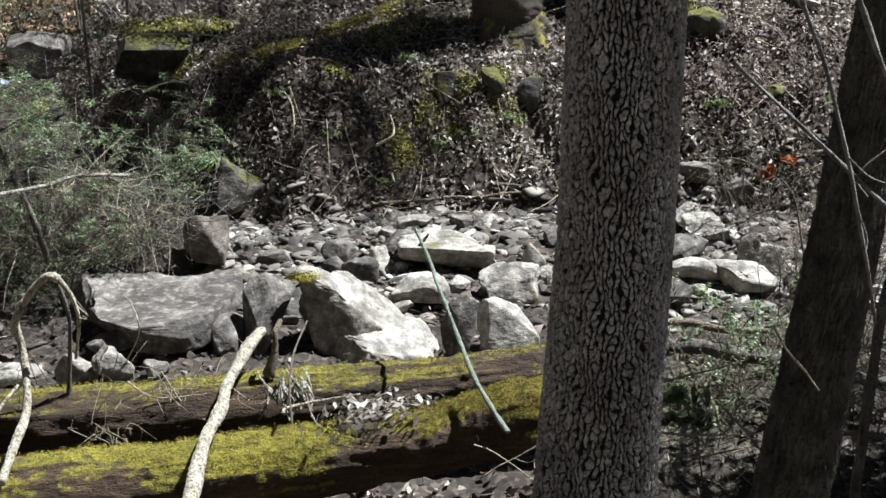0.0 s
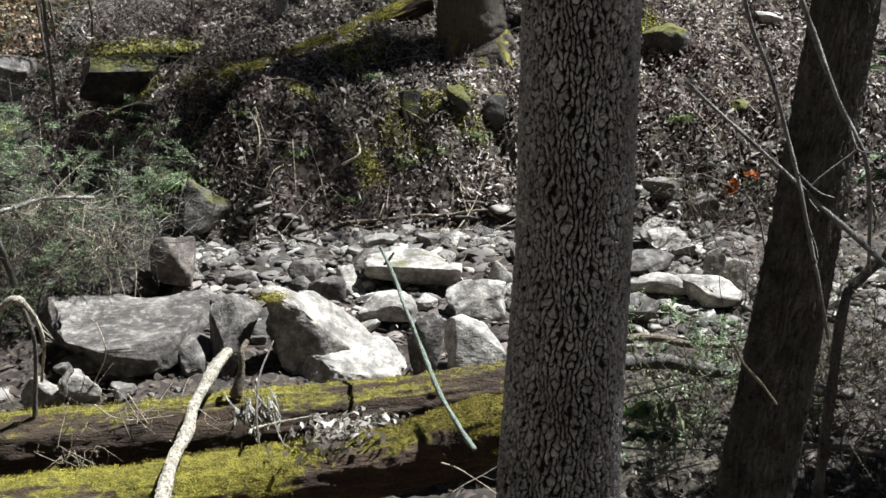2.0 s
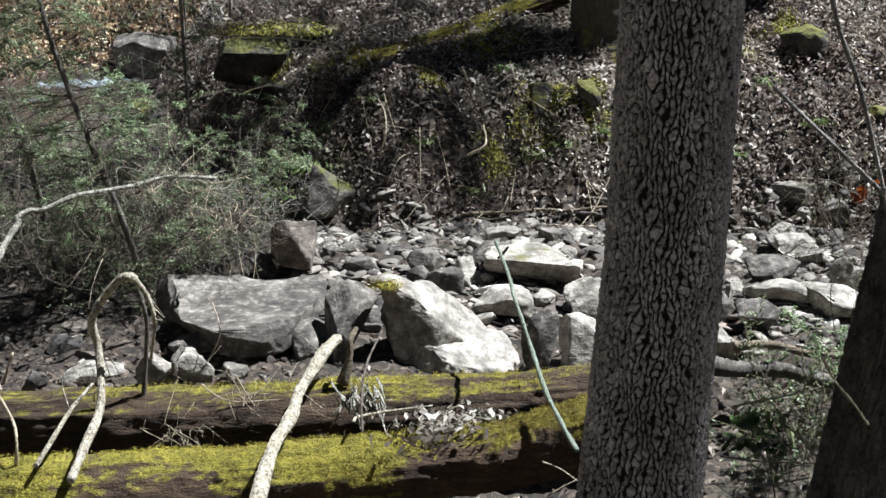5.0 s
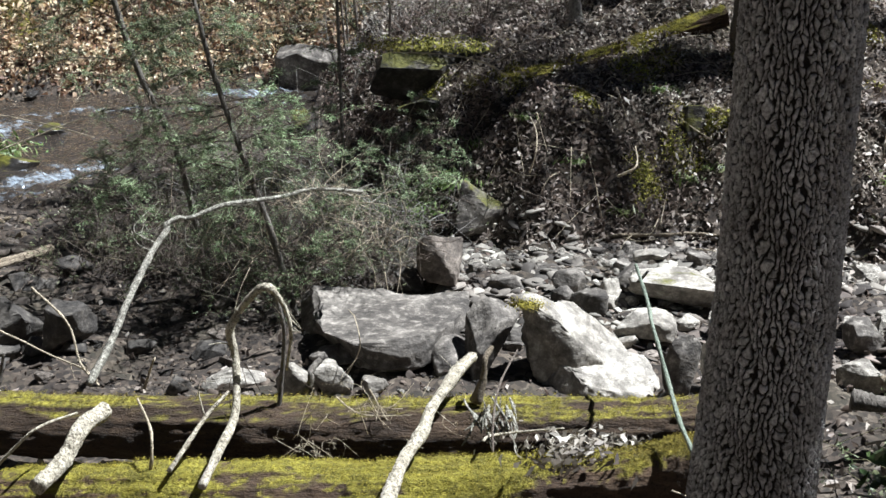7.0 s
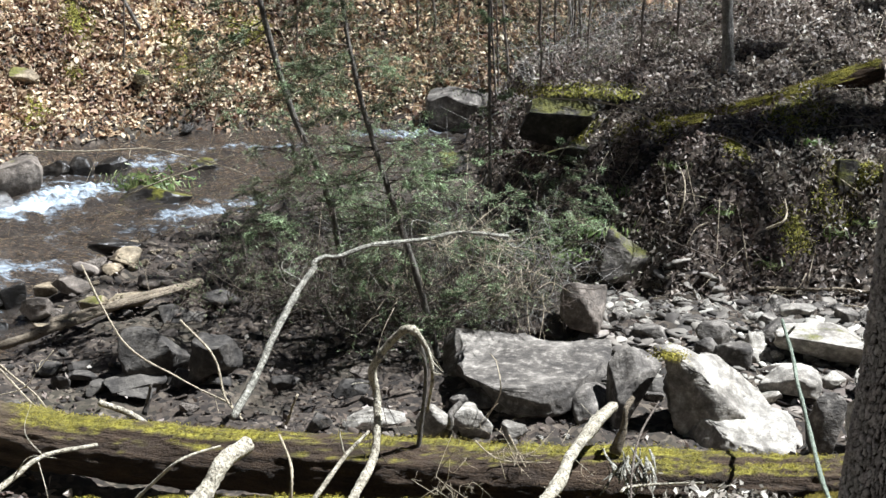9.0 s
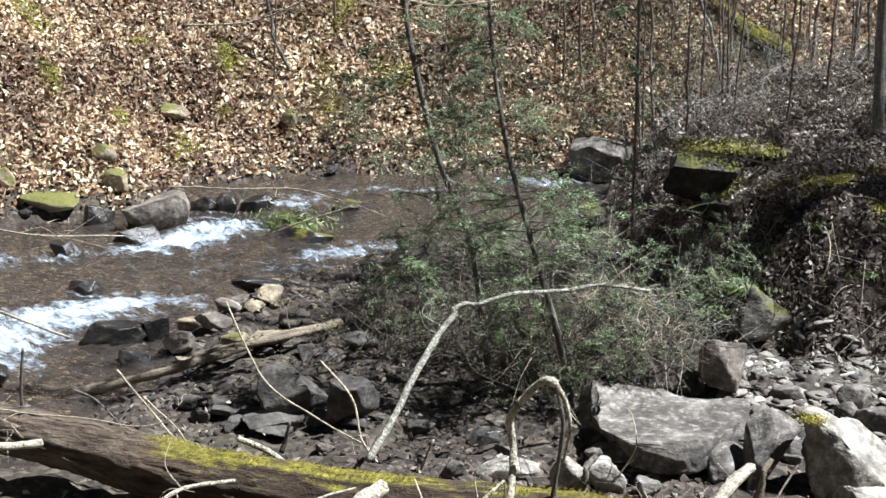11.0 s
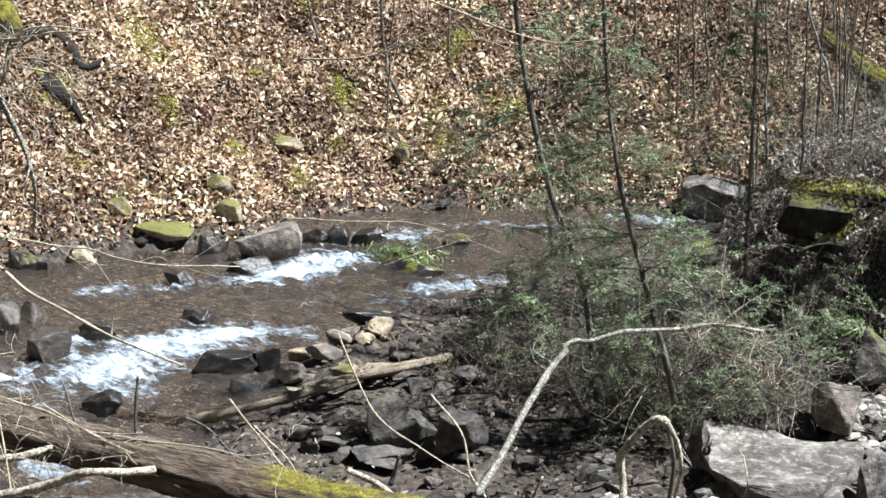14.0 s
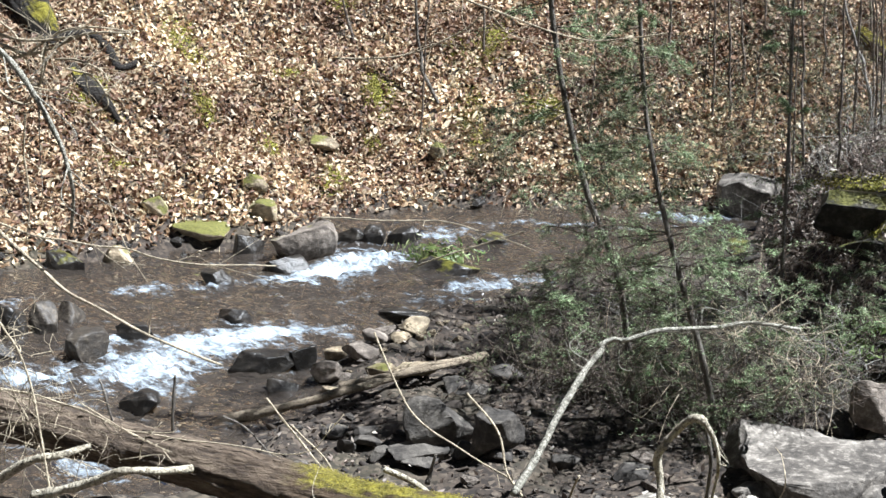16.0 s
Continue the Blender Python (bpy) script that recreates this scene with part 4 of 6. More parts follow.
# ---- logs ----
def log(name, points, radii, mat, label, seed, rough=0.16, squash=0.95, tufts=0.7, dense=2.5, moss_from=-99.0, patchy=0.55):
    v, f = tube(points, radii, 340, 76, seed, rough, 0.005, squash, 0.022)
    ax, up = v[:, 0], np.arctan2(v[:, 2] - np.interp(v[:, 0], np.array(points)[:, 0], np.array(points)[:, 2]), v[:, 1] - np.interp(v[:, 0], np.array(points)[:, 0], np.array(points)[:, 1])) * 0.18
    flake = waves(ax * 0.45, up, 0.06, seed + 3)
    bulge = 0.010 * waves(ax * 0.6, up, 0.22, seed) + 0.003 * waves(ax * 0.3, up, 0.07, seed + 1) + 0.003 * waves(ax * 0.4, up, 0.03, seed + 2) + 0.005 * smooth(flake, -0.1, 0.15)
    mid = np.stack([ax, np.interp(ax, np.array(points)[:, 0], np.array(points)[:, 1]), np.interp(ax, np.array(points)[:, 0], np.array(points)[:, 2])], -1)
    v = v + (v - mid) / 0.18 * bulge[:, None]
    ob = tagged(mesh_object(name, v, f, mat), label, "log")
    me, rng = ob.data, np.random.RandomState(seed)
    nor, co = np.zeros(len(me.vertices) * 3), np.zeros(len(me.vertices) * 3)
    me.vertices.foreach_get("normal", nor)
    me.vertices.foreach_get("co", co)
    nor, co = nor.reshape(-1, 3), co.reshape(-1, 3)
    if ((co - mid) * nor).sum() < 0:
        nor = -nor
    patch = waves(co[:, 0] * 0.8, co[:, 1] + co[:, 2], 0.8, seed) * patchy + waves(co[:, 0], co[:, 1] + co[:, 2], 0.2, seed + 1) * 0.4 * patchy + waves(co[:, 0], co[:, 1] + co[:, 2], 0.09, seed + 2) * 0.2 * patchy + rng.standard_normal(len(co)) * 0.07
    cover = smooth(nor[:, 2] + patch - tufts, -0.14, 0.10) * smooth(co[:, 0] - moss_from - 0.5 * patch, -0.1, 0.2)
    me.attributes.new("moss", "FLOAT", "POINT").data.foreach_set("value", cover.astype(np.float32))
    k = np.where((cover > 0.55) & (np.arange(len(co)) > 70) & (np.arange(len(co)) < len(co) - 70))[0]
    k = k if len(k) else np.array([len(co) // 2])
    k = rng.choice(k, max(1, int(len(k) * dense)))
    where = co[k] + rng.uniform(-0.012, 0.012, (len(k), 3)) + nor[k] * (rng.uniform(0, 0.006, (len(k), 1)) + 0.012 * np.clip(waves(co[k, 0], co[k, 1] * 1.5 + co[k, 2], 0.09, seed + 5), 0, 2)[:, None])
    moss = leaf_cloud("moss", where, nor[k], 0.0042, M_MOSS, seed, 0.8, 1.7)
    moss.parent = ob
    return ob


log("fallen_log", [(-4.6, 7.75, 0.30), (-3, 7.95, 0.42), (-1.1, 8.05, 0.48), (0.2, 8.1, 0.60), (0.8, 8.12, 0.74), (1.2, 8.15, 0.78)], (0.17, 0.18, 0.19, 0.20, 0.19, 0.16), M_LOG_MOSSY, "fallen log thick with yellow green moss", 3, tufts=0.56, dense=22, patchy=0.42)
log("fallen_log", [(-8.2, 9.2, 0.63), (-6.4, 9.05, 0.62), (-5.1, 8.95, 0.55), (-3.8, 8.85, 0.47), (-1.8, 8.75, 0.55), (0.0, 8.75, 0.62), (0.9, 8.8, 0.68), (1.3, 8.85, 0.68)], (0.165, 0.165, 0.17, 0.19, 0.20, 0.19, 0.16, 0.12), M_LOG, "old bare fallen log with moss along its top", 5, patchy=0.14, tufts=0.97, dense=22, moss_from=-4.3)
log("fallen_log", [(-1.02, 14.45, 1.25), (-0.5, 14.6, 1.36), (0.2, 14.9, 1.54), (1.05, 15.2, 1.78)], (0.07, 0.085, 0.09, 0.095), M_LOG_MOSSY, "slim mossy log leaning down the bank", 8, tufts=0.3)

log("fallen_log", [(-2.84, 22.30, 1.95), (-2.31, 22.00, 1.62), (-1.77, 21.70, 1.41), (-1.13, 21.30, 1.10)], (0.10, 0.115, 0.12, 0.13), M_LOG_MOSSY, "dark mossy log fallen across the far slope", 11, tufts=0.35, dense=5)

# broken branches round the logs
stick("branch", [(-1.84, 7.70, 0.69), (-1.82, 7.90, 0.76), (-1.79, 8.10, 0.84), (-1.79, 8.30, 0.95), (-1.81, 8.40, 1.14), (-1.83, 8.40, 1.27), (-1.78, 8.40, 1.41), (-1.71, 8.40, 1.48), (-1.63, 8.40, 1.53), (-1.58, 8.40, 1.52)], 0.0245, 0.0205, M_WHITE, "hooked dead branch with pale peeling bark", 4, twigs=3, spread=0.25)
stick("branch", [(-1.59, 8.40, 1.53), (-1.53, 8.40, 1.41), (-1.50, 8.40, 1.27), (-1.55, 8.50, 1.03)], 0.0150, 0.0085, M_WHITE, "thin broken tip of a hooked pale branch", 5, twigs=3, spread=0.2)
stick("branch", [(-1.65, 8.70, 0.71), (-1.62, 8.70, 0.91), (-1.59, 8.70, 1.18), (-1.64, 8.70, 1.38)], 0.0136, 0.0102, M_BARK, "dark dead stub standing on the log", 6)
stick("branch", [(-0.92, 7.20, 0.66), (-0.86, 7.60, 0.77), (-0.80, 8.00, 0.83), (-0.74, 8.20, 0.88), (-0.67, 8.60, 0.93), (-0.57, 8.90, 0.99)], 0.041, 0.032, M_WHITE, "thick broken branch with pale lichen bark", 7, twigs=2, spread=0.3)
stick("branch", [(-2.67, 7.60, 0.69), (-2.58, 7.90, 0.80), (-2.50, 8.20, 0.88)], 0.055, 0.046, M_WHITE, "short thick stub of pale barked branch", 8)
stick("branch", [(-3.97, 7.90, 0.48), (-3.85, 8.10, 0.59), (-3.74, 8.30, 0.65), (-3.50, 8.50, 0.65)], 0.0211, 0.0123, M_WHITE, "curved bare pale branch across the log", 9, twigs=3, spread=0.3)
stick("branch", [(-3.10, 7.90, 0.57), (-2.93, 7.90, 0.75), (-2.77, 7.90, 0.89), (-2.65, 8.20, 0.85)], 0.0106, 0.0062, M_WHITE, "slim curved pale twig over the log", 10)
stick("branch", [(-3.69, 9.00, 0.70), (-3.45, 9.00, 0.63), (-3.21, 9.00, 0.50)], 0.0194, 0.0123, M_WHITE, "short pale branch stub lying on the log", 11)
stick("branch", [(-2.07, 7.90, 0.67), (-1.95, 8.10, 0.85), (-1.83, 8.30, 0.97)], 0.0141, 0.0088, M_WHITE, "slim bare branch leaning on the log", 12, twigs=1, spread=0.25)
stick("branch", [(-2.20, 8.00, 0.61), (-2.18, 8.00, 0.80), (-2.34, 8.30, 0.90)], 0.0101, 0.0072, M_STRAW, "short upright dead twig before the log", 13)
stick("branch", [(-2.92, 9.20, 0.59), (-2.82, 9.70, 0.90), (-2.70, 10.15, 1.22), (-2.66, 10.20, 1.30), (-2.53, 10.30, 1.33), (-2.24, 10.50, 1.36), (-1.95, 10.75, 1.36), (-1.67, 10.90, 1.36), (-1.53, 11.00, 1.32)], 0.026, 0.011, M_LICHEN, "long angled pale branch leaning over the shrubs", 14, twigs=16, spread=0.5)
stick("branch", [(-4.16, 9.90, 1.27), (-3.82, 9.70, 0.86), (-3.47, 9.60, 0.69), (-3.03, 9.40, 0.60), (-2.90, 9.30, 0.57)], 0.0072, 0.0058, M_STRAW, "thin bowed twig springing from the log", 15, twigs=2, spread=0.3)
stick("branch", [(-3.38, 9.60, 1.05), (-3.13, 9.50, 0.87), (-3.03, 9.40, 0.65), (-2.89, 9.30, 0.54)], 0.0072, 0.0065, M_STRAW, "thin forked twig springing from the log", 16, twigs=1, spread=0.25)
stick("branch", [(-4.48, 9.30, 0.77), (-4.32, 9.30, 0.64), (-4.09, 9.20, 0.48)], 0.0079, 0.0058, M_STRAW, "thin slanting twig on the log", 17, twigs=2, spread=0.3)
stick("branch", [(-3.49, 9.20, 0.56), (-3.43, 9.20, 0.77)], 0.0136, 0.0085, M_BARK, "dark stub standing on the log", 18)
stick("branch", [(-2.55, 9.10, 0.62), (-2.47, 9.10, 0.82)], 0.0101, 0.0072, M_STRAW, "short pale stub behind the log", 19)
stick("branch", [(-1.56, 8.90, 0.71), (-1.49, 8.90, 0.82), (-1.46, 9.00, 0.89)], 0.0204, 0.017, M_BARK, "dark broken stub on the rear log", 20)
stick("branch", [(-1.13, 8.80, 0.70), (-1.11, 8.80, 0.77)], 0.03, 0.02, M_BARK, "short dark knot on the rear log", 21)
stick("branch", [(-1.29, 8.55, 0.86), (-1.20, 8.55, 0.78), (-1.10, 8.55, 0.76), (-0.86, 8.50, 0.79)], 0.005, 0.0029, M_STRAW, "thin looping vine on the log", 22)
stick("branch", [(-1.11, 8.60, 0.89), (-0.98, 8.60, 0.66), (-0.79, 8.40, 0.64)], 0.005, 0.0029, M_STRAW, "thin looping vine across the log", 23)
stick("branch", [(-1.52, 10.20, 0.31), (-1.44, 10.20, 0.48), (-1.43, 10.20, 0.61), (-1.50, 10.40, 0.65)], 0.005, 0.0029, M_STRAW, "thin dry twig hanging over the boulder", 24, twigs=1, spread=0.2)
stick("branch", [(-0.43, 8.10, 0.84), (-0.38, 8.35, 0.77), (-0.02, 8.35, 0.82)], 0.0088, 0.0053, M_WHITE, "slim white twig lying on the log", 25)
stick("branch", [(0.70, 7.50, 0.96), (0.61, 7.90, 0.99), (0.49, 8.40, 1.18), (0.41, 8.80, 1.34), (0.33, 9.20, 1.47)], 0.0136, 0.0093, M_GREENSTICK, "long straight greenish stick leaning over the logs", 26)
stick("branch", [(0.34, 9.10, 1.40), (0.40, 9.10, 1.47)], 0.0076, 0.0068, M_BARK, "short broken tip of a green stick", 27)
stick("branch", [(-0.53, 8.70, 0.80), (-0.48, 8.70, 0.99), (-0.45, 8.80, 1.09)], 0.035, 0.012, M_DRIFT, "splintered broken snag on the rear log", 28)
stick("branch", [(-0.39, 8.20, 0.73), (-0.39, 8.40, 0.94), (-0.30, 8.70, 1.12)], 0.0068, 0.0051, M_TWIG, "thin upright grey twig", 29)
# twigs and branches near the big oak
stick("branch", [(0.79, 2.90, 4.15), (0.83, 2.92, 4.02), (0.87, 2.92, 3.91), (0.95, 2.92, 3.70), (0.99, 2.92, 3.50), (1.05, 3.00, 3.29)], 0.0053, 0.0037, M_STEM, "long slim grey stem hanging before the trees", 31, twigs=2, spread=0.15)
stick("branch", [(0.78, 3.20, 3.80), (0.91, 3.20, 3.68), (1.03, 3.15, 3.56), (1.13, 3.15, 3.47), (1.27, 3.10, 3.34)], 0.0037, 0.0068, M_STEM, "slanting grey branch before the trees", 32, twigs=2, spread=0.12)
stick("branch", [(1.00, 3.20, 4.01), (1.08, 3.20, 3.81), (1.15, 3.20, 3.67), (1.19, 3.20, 3.55), (1.23, 3.30, 3.32)], 0.0062, 0.005, M_STEM, "forked grey stem beside the leaning tree", 33, twigs=3, spread=0.2)
stick("branch", [(1.54, 4.60, 2.05), (1.59, 4.60, 2.71), (1.68, 4.60, 2.85), (1.84, 4.60, 2.99)], 0.0187, 0.0136, M_BARK, "crooked grey branch beside the leaning tree", 34, twigs=4, spread=0.3)
stick("branch", [(1.07, 3.90, 2.93), (1.14, 3.90, 2.83), (1.20, 3.90, 2.74)], 0.0043, 0.0029, M_STRAW, "thin pale twig before the leaning tree", 35)
stick("branch", [(1.39, 7.20, 1.32), (1.58, 7.20, 1.37), (1.82, 7.20, 1.43)], 0.0065, 0.0036, M_STRAW, "slim pale twig by the evergreen leaves", 36, twigs=2, spread=0.2)
stick("branch", [(1.67, 7.20, 1.22), (1.77, 7.20, 1.11), (1.84, 7.10, 1.04)], 0.0072, 0.0043, M_STRAW, "slim dry twig by the evergreen leaves", 37, twigs=1, spread=0.2)
stick("branch", [(1.32, 7.00, 1.17), (1.59, 7.00, 1.13), (1.81, 7.00, 1.13)], 0.0058, 0.0036, M_STRAW, "thin dry branch in the shade", 38, twigs=4, spread=0.3)
stick("branch", [(1.37, 6.80, 1.15), (1.55, 6.80, 1.12), (1.76, 6.90, 1.12)], 0.0058, 0.0036, M_STRAW, "thin dry branch in the shade", 39, twigs=4, spread=0.3)
stick("branch", [(1.87, 6.00, 1.61), (2.08, 6.00, 1.59), (2.37, 6.00, 1.54)], 0.0136, 0.0102, M_TWIG, "fallen grey branch in the undergrowth", 40, twigs=4, spread=0.3)
stick("branch", [(0.54, 7.60, 0.85), (0.68, 7.60, 0.78), (0.82, 7.40, 0.74)], 0.0043, 0.0022, M_STRAW, "fine dry twig before the mossy log", 41)
stick("branch", [(0.56, 7.50, 0.71), (0.70, 7.50, 0.80), (0.85, 7.50, 0.88)], 0.0043, 0.0022, M_STRAW, "fine dry twig before the mossy log", 42, twigs=1, spread=0.2)
stick("fallen_pole", [(1.62, 9.50, 0.57), (2.01, 9.50, 0.53), (2.50, 9.30, 0.52), (3.11, 9.00, 0.47)], 0.055, 0.04, M_BARK, "dark fallen stem lying behind the oak", 43, twigs=1, spread=0.3)
stick("fallen_pole", [(1.89, 10.20, 0.41), (2.26, 10.20, 0.41), (2.63, 10.00, 0.42)], 0.03, 0.02, M_DRIFT, "pale driftwood stem among the stones", 44)
# wood at the creek
stick("driftwood", [(-6.02, 11.05, -0.05), (-5.47, 11.15, 0.14), (-5.00, 11.37, 0.29), (-4.65, 11.92, 0.34), (-4.28, 12.49, 0.34)], 0.045, 0.03, M_DRIFT, "long weathered driftwood pole on the gravel bar", 46, twigs=2, spread=0.4)
stick("driftwood", [(-5.14, 11.47, 0.26), (-4.68, 11.74, 0.34), (-4.29, 12.38, 0.33)], 0.03, 0.02, M_DRIFT, "thin weathered pole beside the driftwood", 47, twigs=1, spread=0.3)
stick("branch", [(-5.58, 7.50, 2.48), (-5.36, 7.50, 2.36), (-5.01, 7.50, 2.13), (-4.55, 7.50, 1.93), (-4.05, 7.60, 1.75)], 0.0122, 0.0065, M_STRAW, "long slim branch slanting over the creek", 48, twigs=3, spread=0.3)
# pale bark colour here stands in for sun on a dark branch
stick("branch", [(-5.51, 7.50, 3.55), (-5.31, 7.50, 3.38), (-5.10, 7.50, 3.15), (-4.96, 7.50, 2.88), (-4.88, 7.50, 2.68), (-4.97, 7.60, 2.39)], 0.0185, 0.0080, M_LICHEN, "bowed dark branch, paled for sunlight, hanging over the creek", 49, twigs=8, spread=0.5)
stick("branch", [(-6.33, 8.50, 2.20), (-5.84, 8.50, 2.08), (-5.28, 8.50, 2.06), (-4.77, 8.50, 2.02), (-4.43, 9.00, 1.92)], 0.0072, 0.0036, M_STRAW, "slim pale branch low over the far bank", 50, twigs=7, spread=0.5)
stick("branch", [(-6.10, 8.50, 3.32), (-5.78, 8.50, 3.27), (-5.46, 8.50, 3.34), (-5.14, 8.60, 3.37)], 0.0112, 0.0046, M_STRAW, "pale tangled branch hanging over the creek", 51, twigs=10, spread=0.5)
stick("branch", [(-5.37, 8.50, 2.60), (-5.21, 8.50, 2.13), (-5.04, 8.50, 1.87)], 0.0036, 0.0022, M_STRAW, "fine hanging vine over the creek", 52)
stick("branch", [(-5.98, 8.20, 1.69), (-5.79, 8.20, 1.43), (-5.68, 8.20, 1.16), (-5.45, 8.00, 0.61)], 0.0072, 0.0058, M_STRAW, "dry upright stem beside the log", 53, twigs=10, spread=0.5)
stick("branch", [(-6.35, 8.60, 1.01), (-5.88, 8.60, 0.98), (-5.46, 8.60, 0.91), (-5.04, 8.70, 0.71)], 0.0086, 0.0043, M_STRAW, "tangled dry branch lying on the log", 54, twigs=10, spread=0.4)
stick("branch", [(-5.57, 8.00, 0.59), (-5.17, 8.00, 0.76), (-4.86, 8.00, 0.86), (-4.65, 8.30, 0.81)], 0.034, 0.024, M_WHITE, "stout pale branch stub across the mossy log", 55, twigs=1, spread=0.25)
stick("branch", [(-5.96, 8.20, 0.56), (-5.62, 8.20, 0.76), (-5.42, 8.40, 0.80)], 0.030, 0.018, M_WHITE, "pale weathered branch stub near the log", 56)
stick("branch", [(-5.62, 9.00, 0.69), (-5.73, 9.00, 1.01)], 0.0085, 0.0068, M_BARK, "dark peg of a branch on the log", 57)
stick("branch", [(-5.18, 9.00, 0.69), (-5.16, 9.00, 1.11)], 0.0119, 0.0085, M_BARK, "dark peg of a branch on the log", 58)
stick("branch", [(-4.61, 9.20, 0.97), (-4.33, 9.20, 0.68), (-4.02, 9.00, 0.56)], 0.0072, 0.0058, M_STRAW, "slim stick leaning on the log", 59)
stick("branch", [(-4.93, 9.20, 0.80), (-4.70, 9.20, 0.71), (-4.40, 9.00, 0.57)], 0.0068, 0.0051, M_BARK, "slim dark stick leaning on the log", 60)
stick("branch", [(-5.57, 8.90, 0.73), (-5.15, 8.90, 0.72), (-4.66, 8.90, 0.74), (-4.19, 8.90, 0.77), (-3.97, 9.00, 1.02)], 0.005, 0.0029, M_STRAW, "thin looping twig over the log", 61, twigs=3, spread=0.2)
stick("branch", [(-3.74, 9.10, 0.66), (-3.55, 9.10, 0.60), (-3.30, 8.90, 0.60)], 0.0194, 0.0123, M_WHITE, "pale stub lying on the mossy log", 62)
log("fallen_tree", [(-12.32, 17.44, 2.79), (-11.86, 17.19, 2.40), (-11.60, 17.04, 2.16), (-11.41, 16.95, 1.95), (-11.32, 16.96, 1.89)], (0.22, 0.21, 0.17, 0.12, 0.04), M_ROT, "dark mossy stump of a fallen trunk on the leafy slope", 41, rough=0.32, tufts=1.05, dense=1.5)
log("fallen_tree", [(-10.99, 16.86, 1.68), (-10.77, 16.67, 1.56), (-10.60, 16.60, 1.43), (-10.38, 16.52, 1.30), (-10.18, 16.49, 1.12)], (0.06, 0.11, 0.12, 0.08, 0.02), M_ROT, "dark broken end of a fallen trunk in the leaves", 42, rough=0.32, tufts=1.05, dense=1.5)
stick("fallen_branch", [(-11.42, 16.83, 1.94), (-11.31, 17.06, 1.98), (-11.08, 17.19, 1.99), (-10.92, 17.29, 1.95), (-10.77, 17.25, 1.81), (-10.56, 17.09, 1.66), (-10.39, 17.25, 1.70)], 0.075, 0.035, M_ROT, "black curved limb of the fallen trunk", 65, twigs=2, spread=0.3)
stick("branch", [(-6.19, 8.50, 3.18), (-5.90, 8.50, 3.18), (-5.70, 8.50, 3.27), (-5.56, 8.50, 3.35), (-5.36, 8.50, 3.38), (-5.14, 8.60, 3.36)], 0.0090, 0.0046, M_STRAW, "pale crooked branch hanging over the creek", 66, twigs=9, spread=0.35)
stick("branch", [(-6.08, 8.40, 3.08), (-5.76, 8.40, 3.03), (-5.55, 8.40, 3.02), (-5.43, 8.50, 3.11)], 0.0067, 0.0035, M_STRAW, "fine crooked pale twig over the creek", 67, twigs=7, spread=0.3)
stick("branch", [(-5.70, 8.50, 3.26), (-5.73, 8.50, 3.09), (-5.79, 8.50, 2.98), (-5.85, 8.40, 2.86)], 0.0067, 0.0035, M_STRAW, "fine crooked pale twig over the creek", 68, twigs=7, spread=0.3)
stick("branch", [(-5.43, 8.50, 3.11), (-5.38, 8.50, 2.91), (-5.30, 8.50, 2.98), (-5.24, 8.60, 3.08)], 0.0056, 0.0035, M_STRAW, "fine crooked pale twig over the creek", 69, twigs=5, spread=0.25)
stick("branch", [(-6.03, 8.50, 3.25), (-5.88, 8.50, 3.22), (-5.69, 8.50, 3.18), (-5.55, 8.50, 3.32), (-5.34, 8.50, 3.36), (-5.11, 8.50, 3.37)], 0.0112, 0.0058, M_STRAW, "crooked pale twig hanging over the creek", 70, twigs=3, spread=0.18)
stick("branch", [(-5.69, 8.50, 3.18), (-5.72, 8.50, 3.07), (-5.78, 8.50, 2.97)], 0.0078, 0.0040, M_STRAW, "crooked pale twig hanging over the creek", 71, twigs=3, spread=0.18)
stick("branch", [(-5.63, 8.50, 3.18), (-5.48, 8.50, 3.20), (-5.32, 8.50, 3.14), (-5.27, 8.50, 3.07)], 0.0078, 0.0040, M_STRAW, "crooked pale twig hanging over the creek", 72, twigs=3, spread=0.18)
stick("branch", [(-5.56, 8.50, 3.13), (-5.47, 8.50, 3.05), (-5.34, 8.50, 3.08), (-5.25, 8.50, 2.97), (-5.36, 8.50, 2.88), (-5.44, 8.50, 2.86)], 0.0078, 0.0040, M_STRAW, "crooked pale twig hanging over the creek", 73, twigs=3, spread=0.18)
stick("branch", [(-6.13, 8.50, 3.02), (-5.92, 8.50, 2.90), (-5.81, 8.50, 2.91)], 0.0112, 0.0058, M_STRAW, "crooked pale twig hanging over the creek", 74, twigs=3, spread=0.18)
stick("branch", [(-5.86, 8.50, 2.83), (-5.88, 8.50, 2.59), (-5.87, 8.50, 2.31), (-5.90, 8.50, 2.01)], 0.0067, 0.0035, M_STRAW, "crooked pale twig hanging over the creek", 75, twigs=3, spread=0.18)
stick("branch", [(-5.44, 8.50, 2.86), (-5.18, 8.50, 2.65), (-4.95, 8.50, 2.65)], 0.0056, 0.0029, M_STRAW, "crooked pale twig hanging over the creek", 76, twigs=3, spread=0.18)
stick("branch", [(-6.11, 8.50, 3.43), (-5.91, 8.50, 3.31), (-5.82, 8.50, 3.11), (-5.81, 8.50, 2.98)], 0.0067, 0.0035, M_STRAW, "crooked pale twig hanging over the creek", 77, twigs=3, spread=0.18)
stick("branch", [(-6.24, 8.55, 1.03), (-6.02, 8.55, 0.92), (-5.88, 8.55, 0.58), (-5.77, 8.55, 0.32)], 0.0058, 0.0029, M_STRAW, "crooked dry twig caught on the log", 78, twigs=3, spread=0.2)
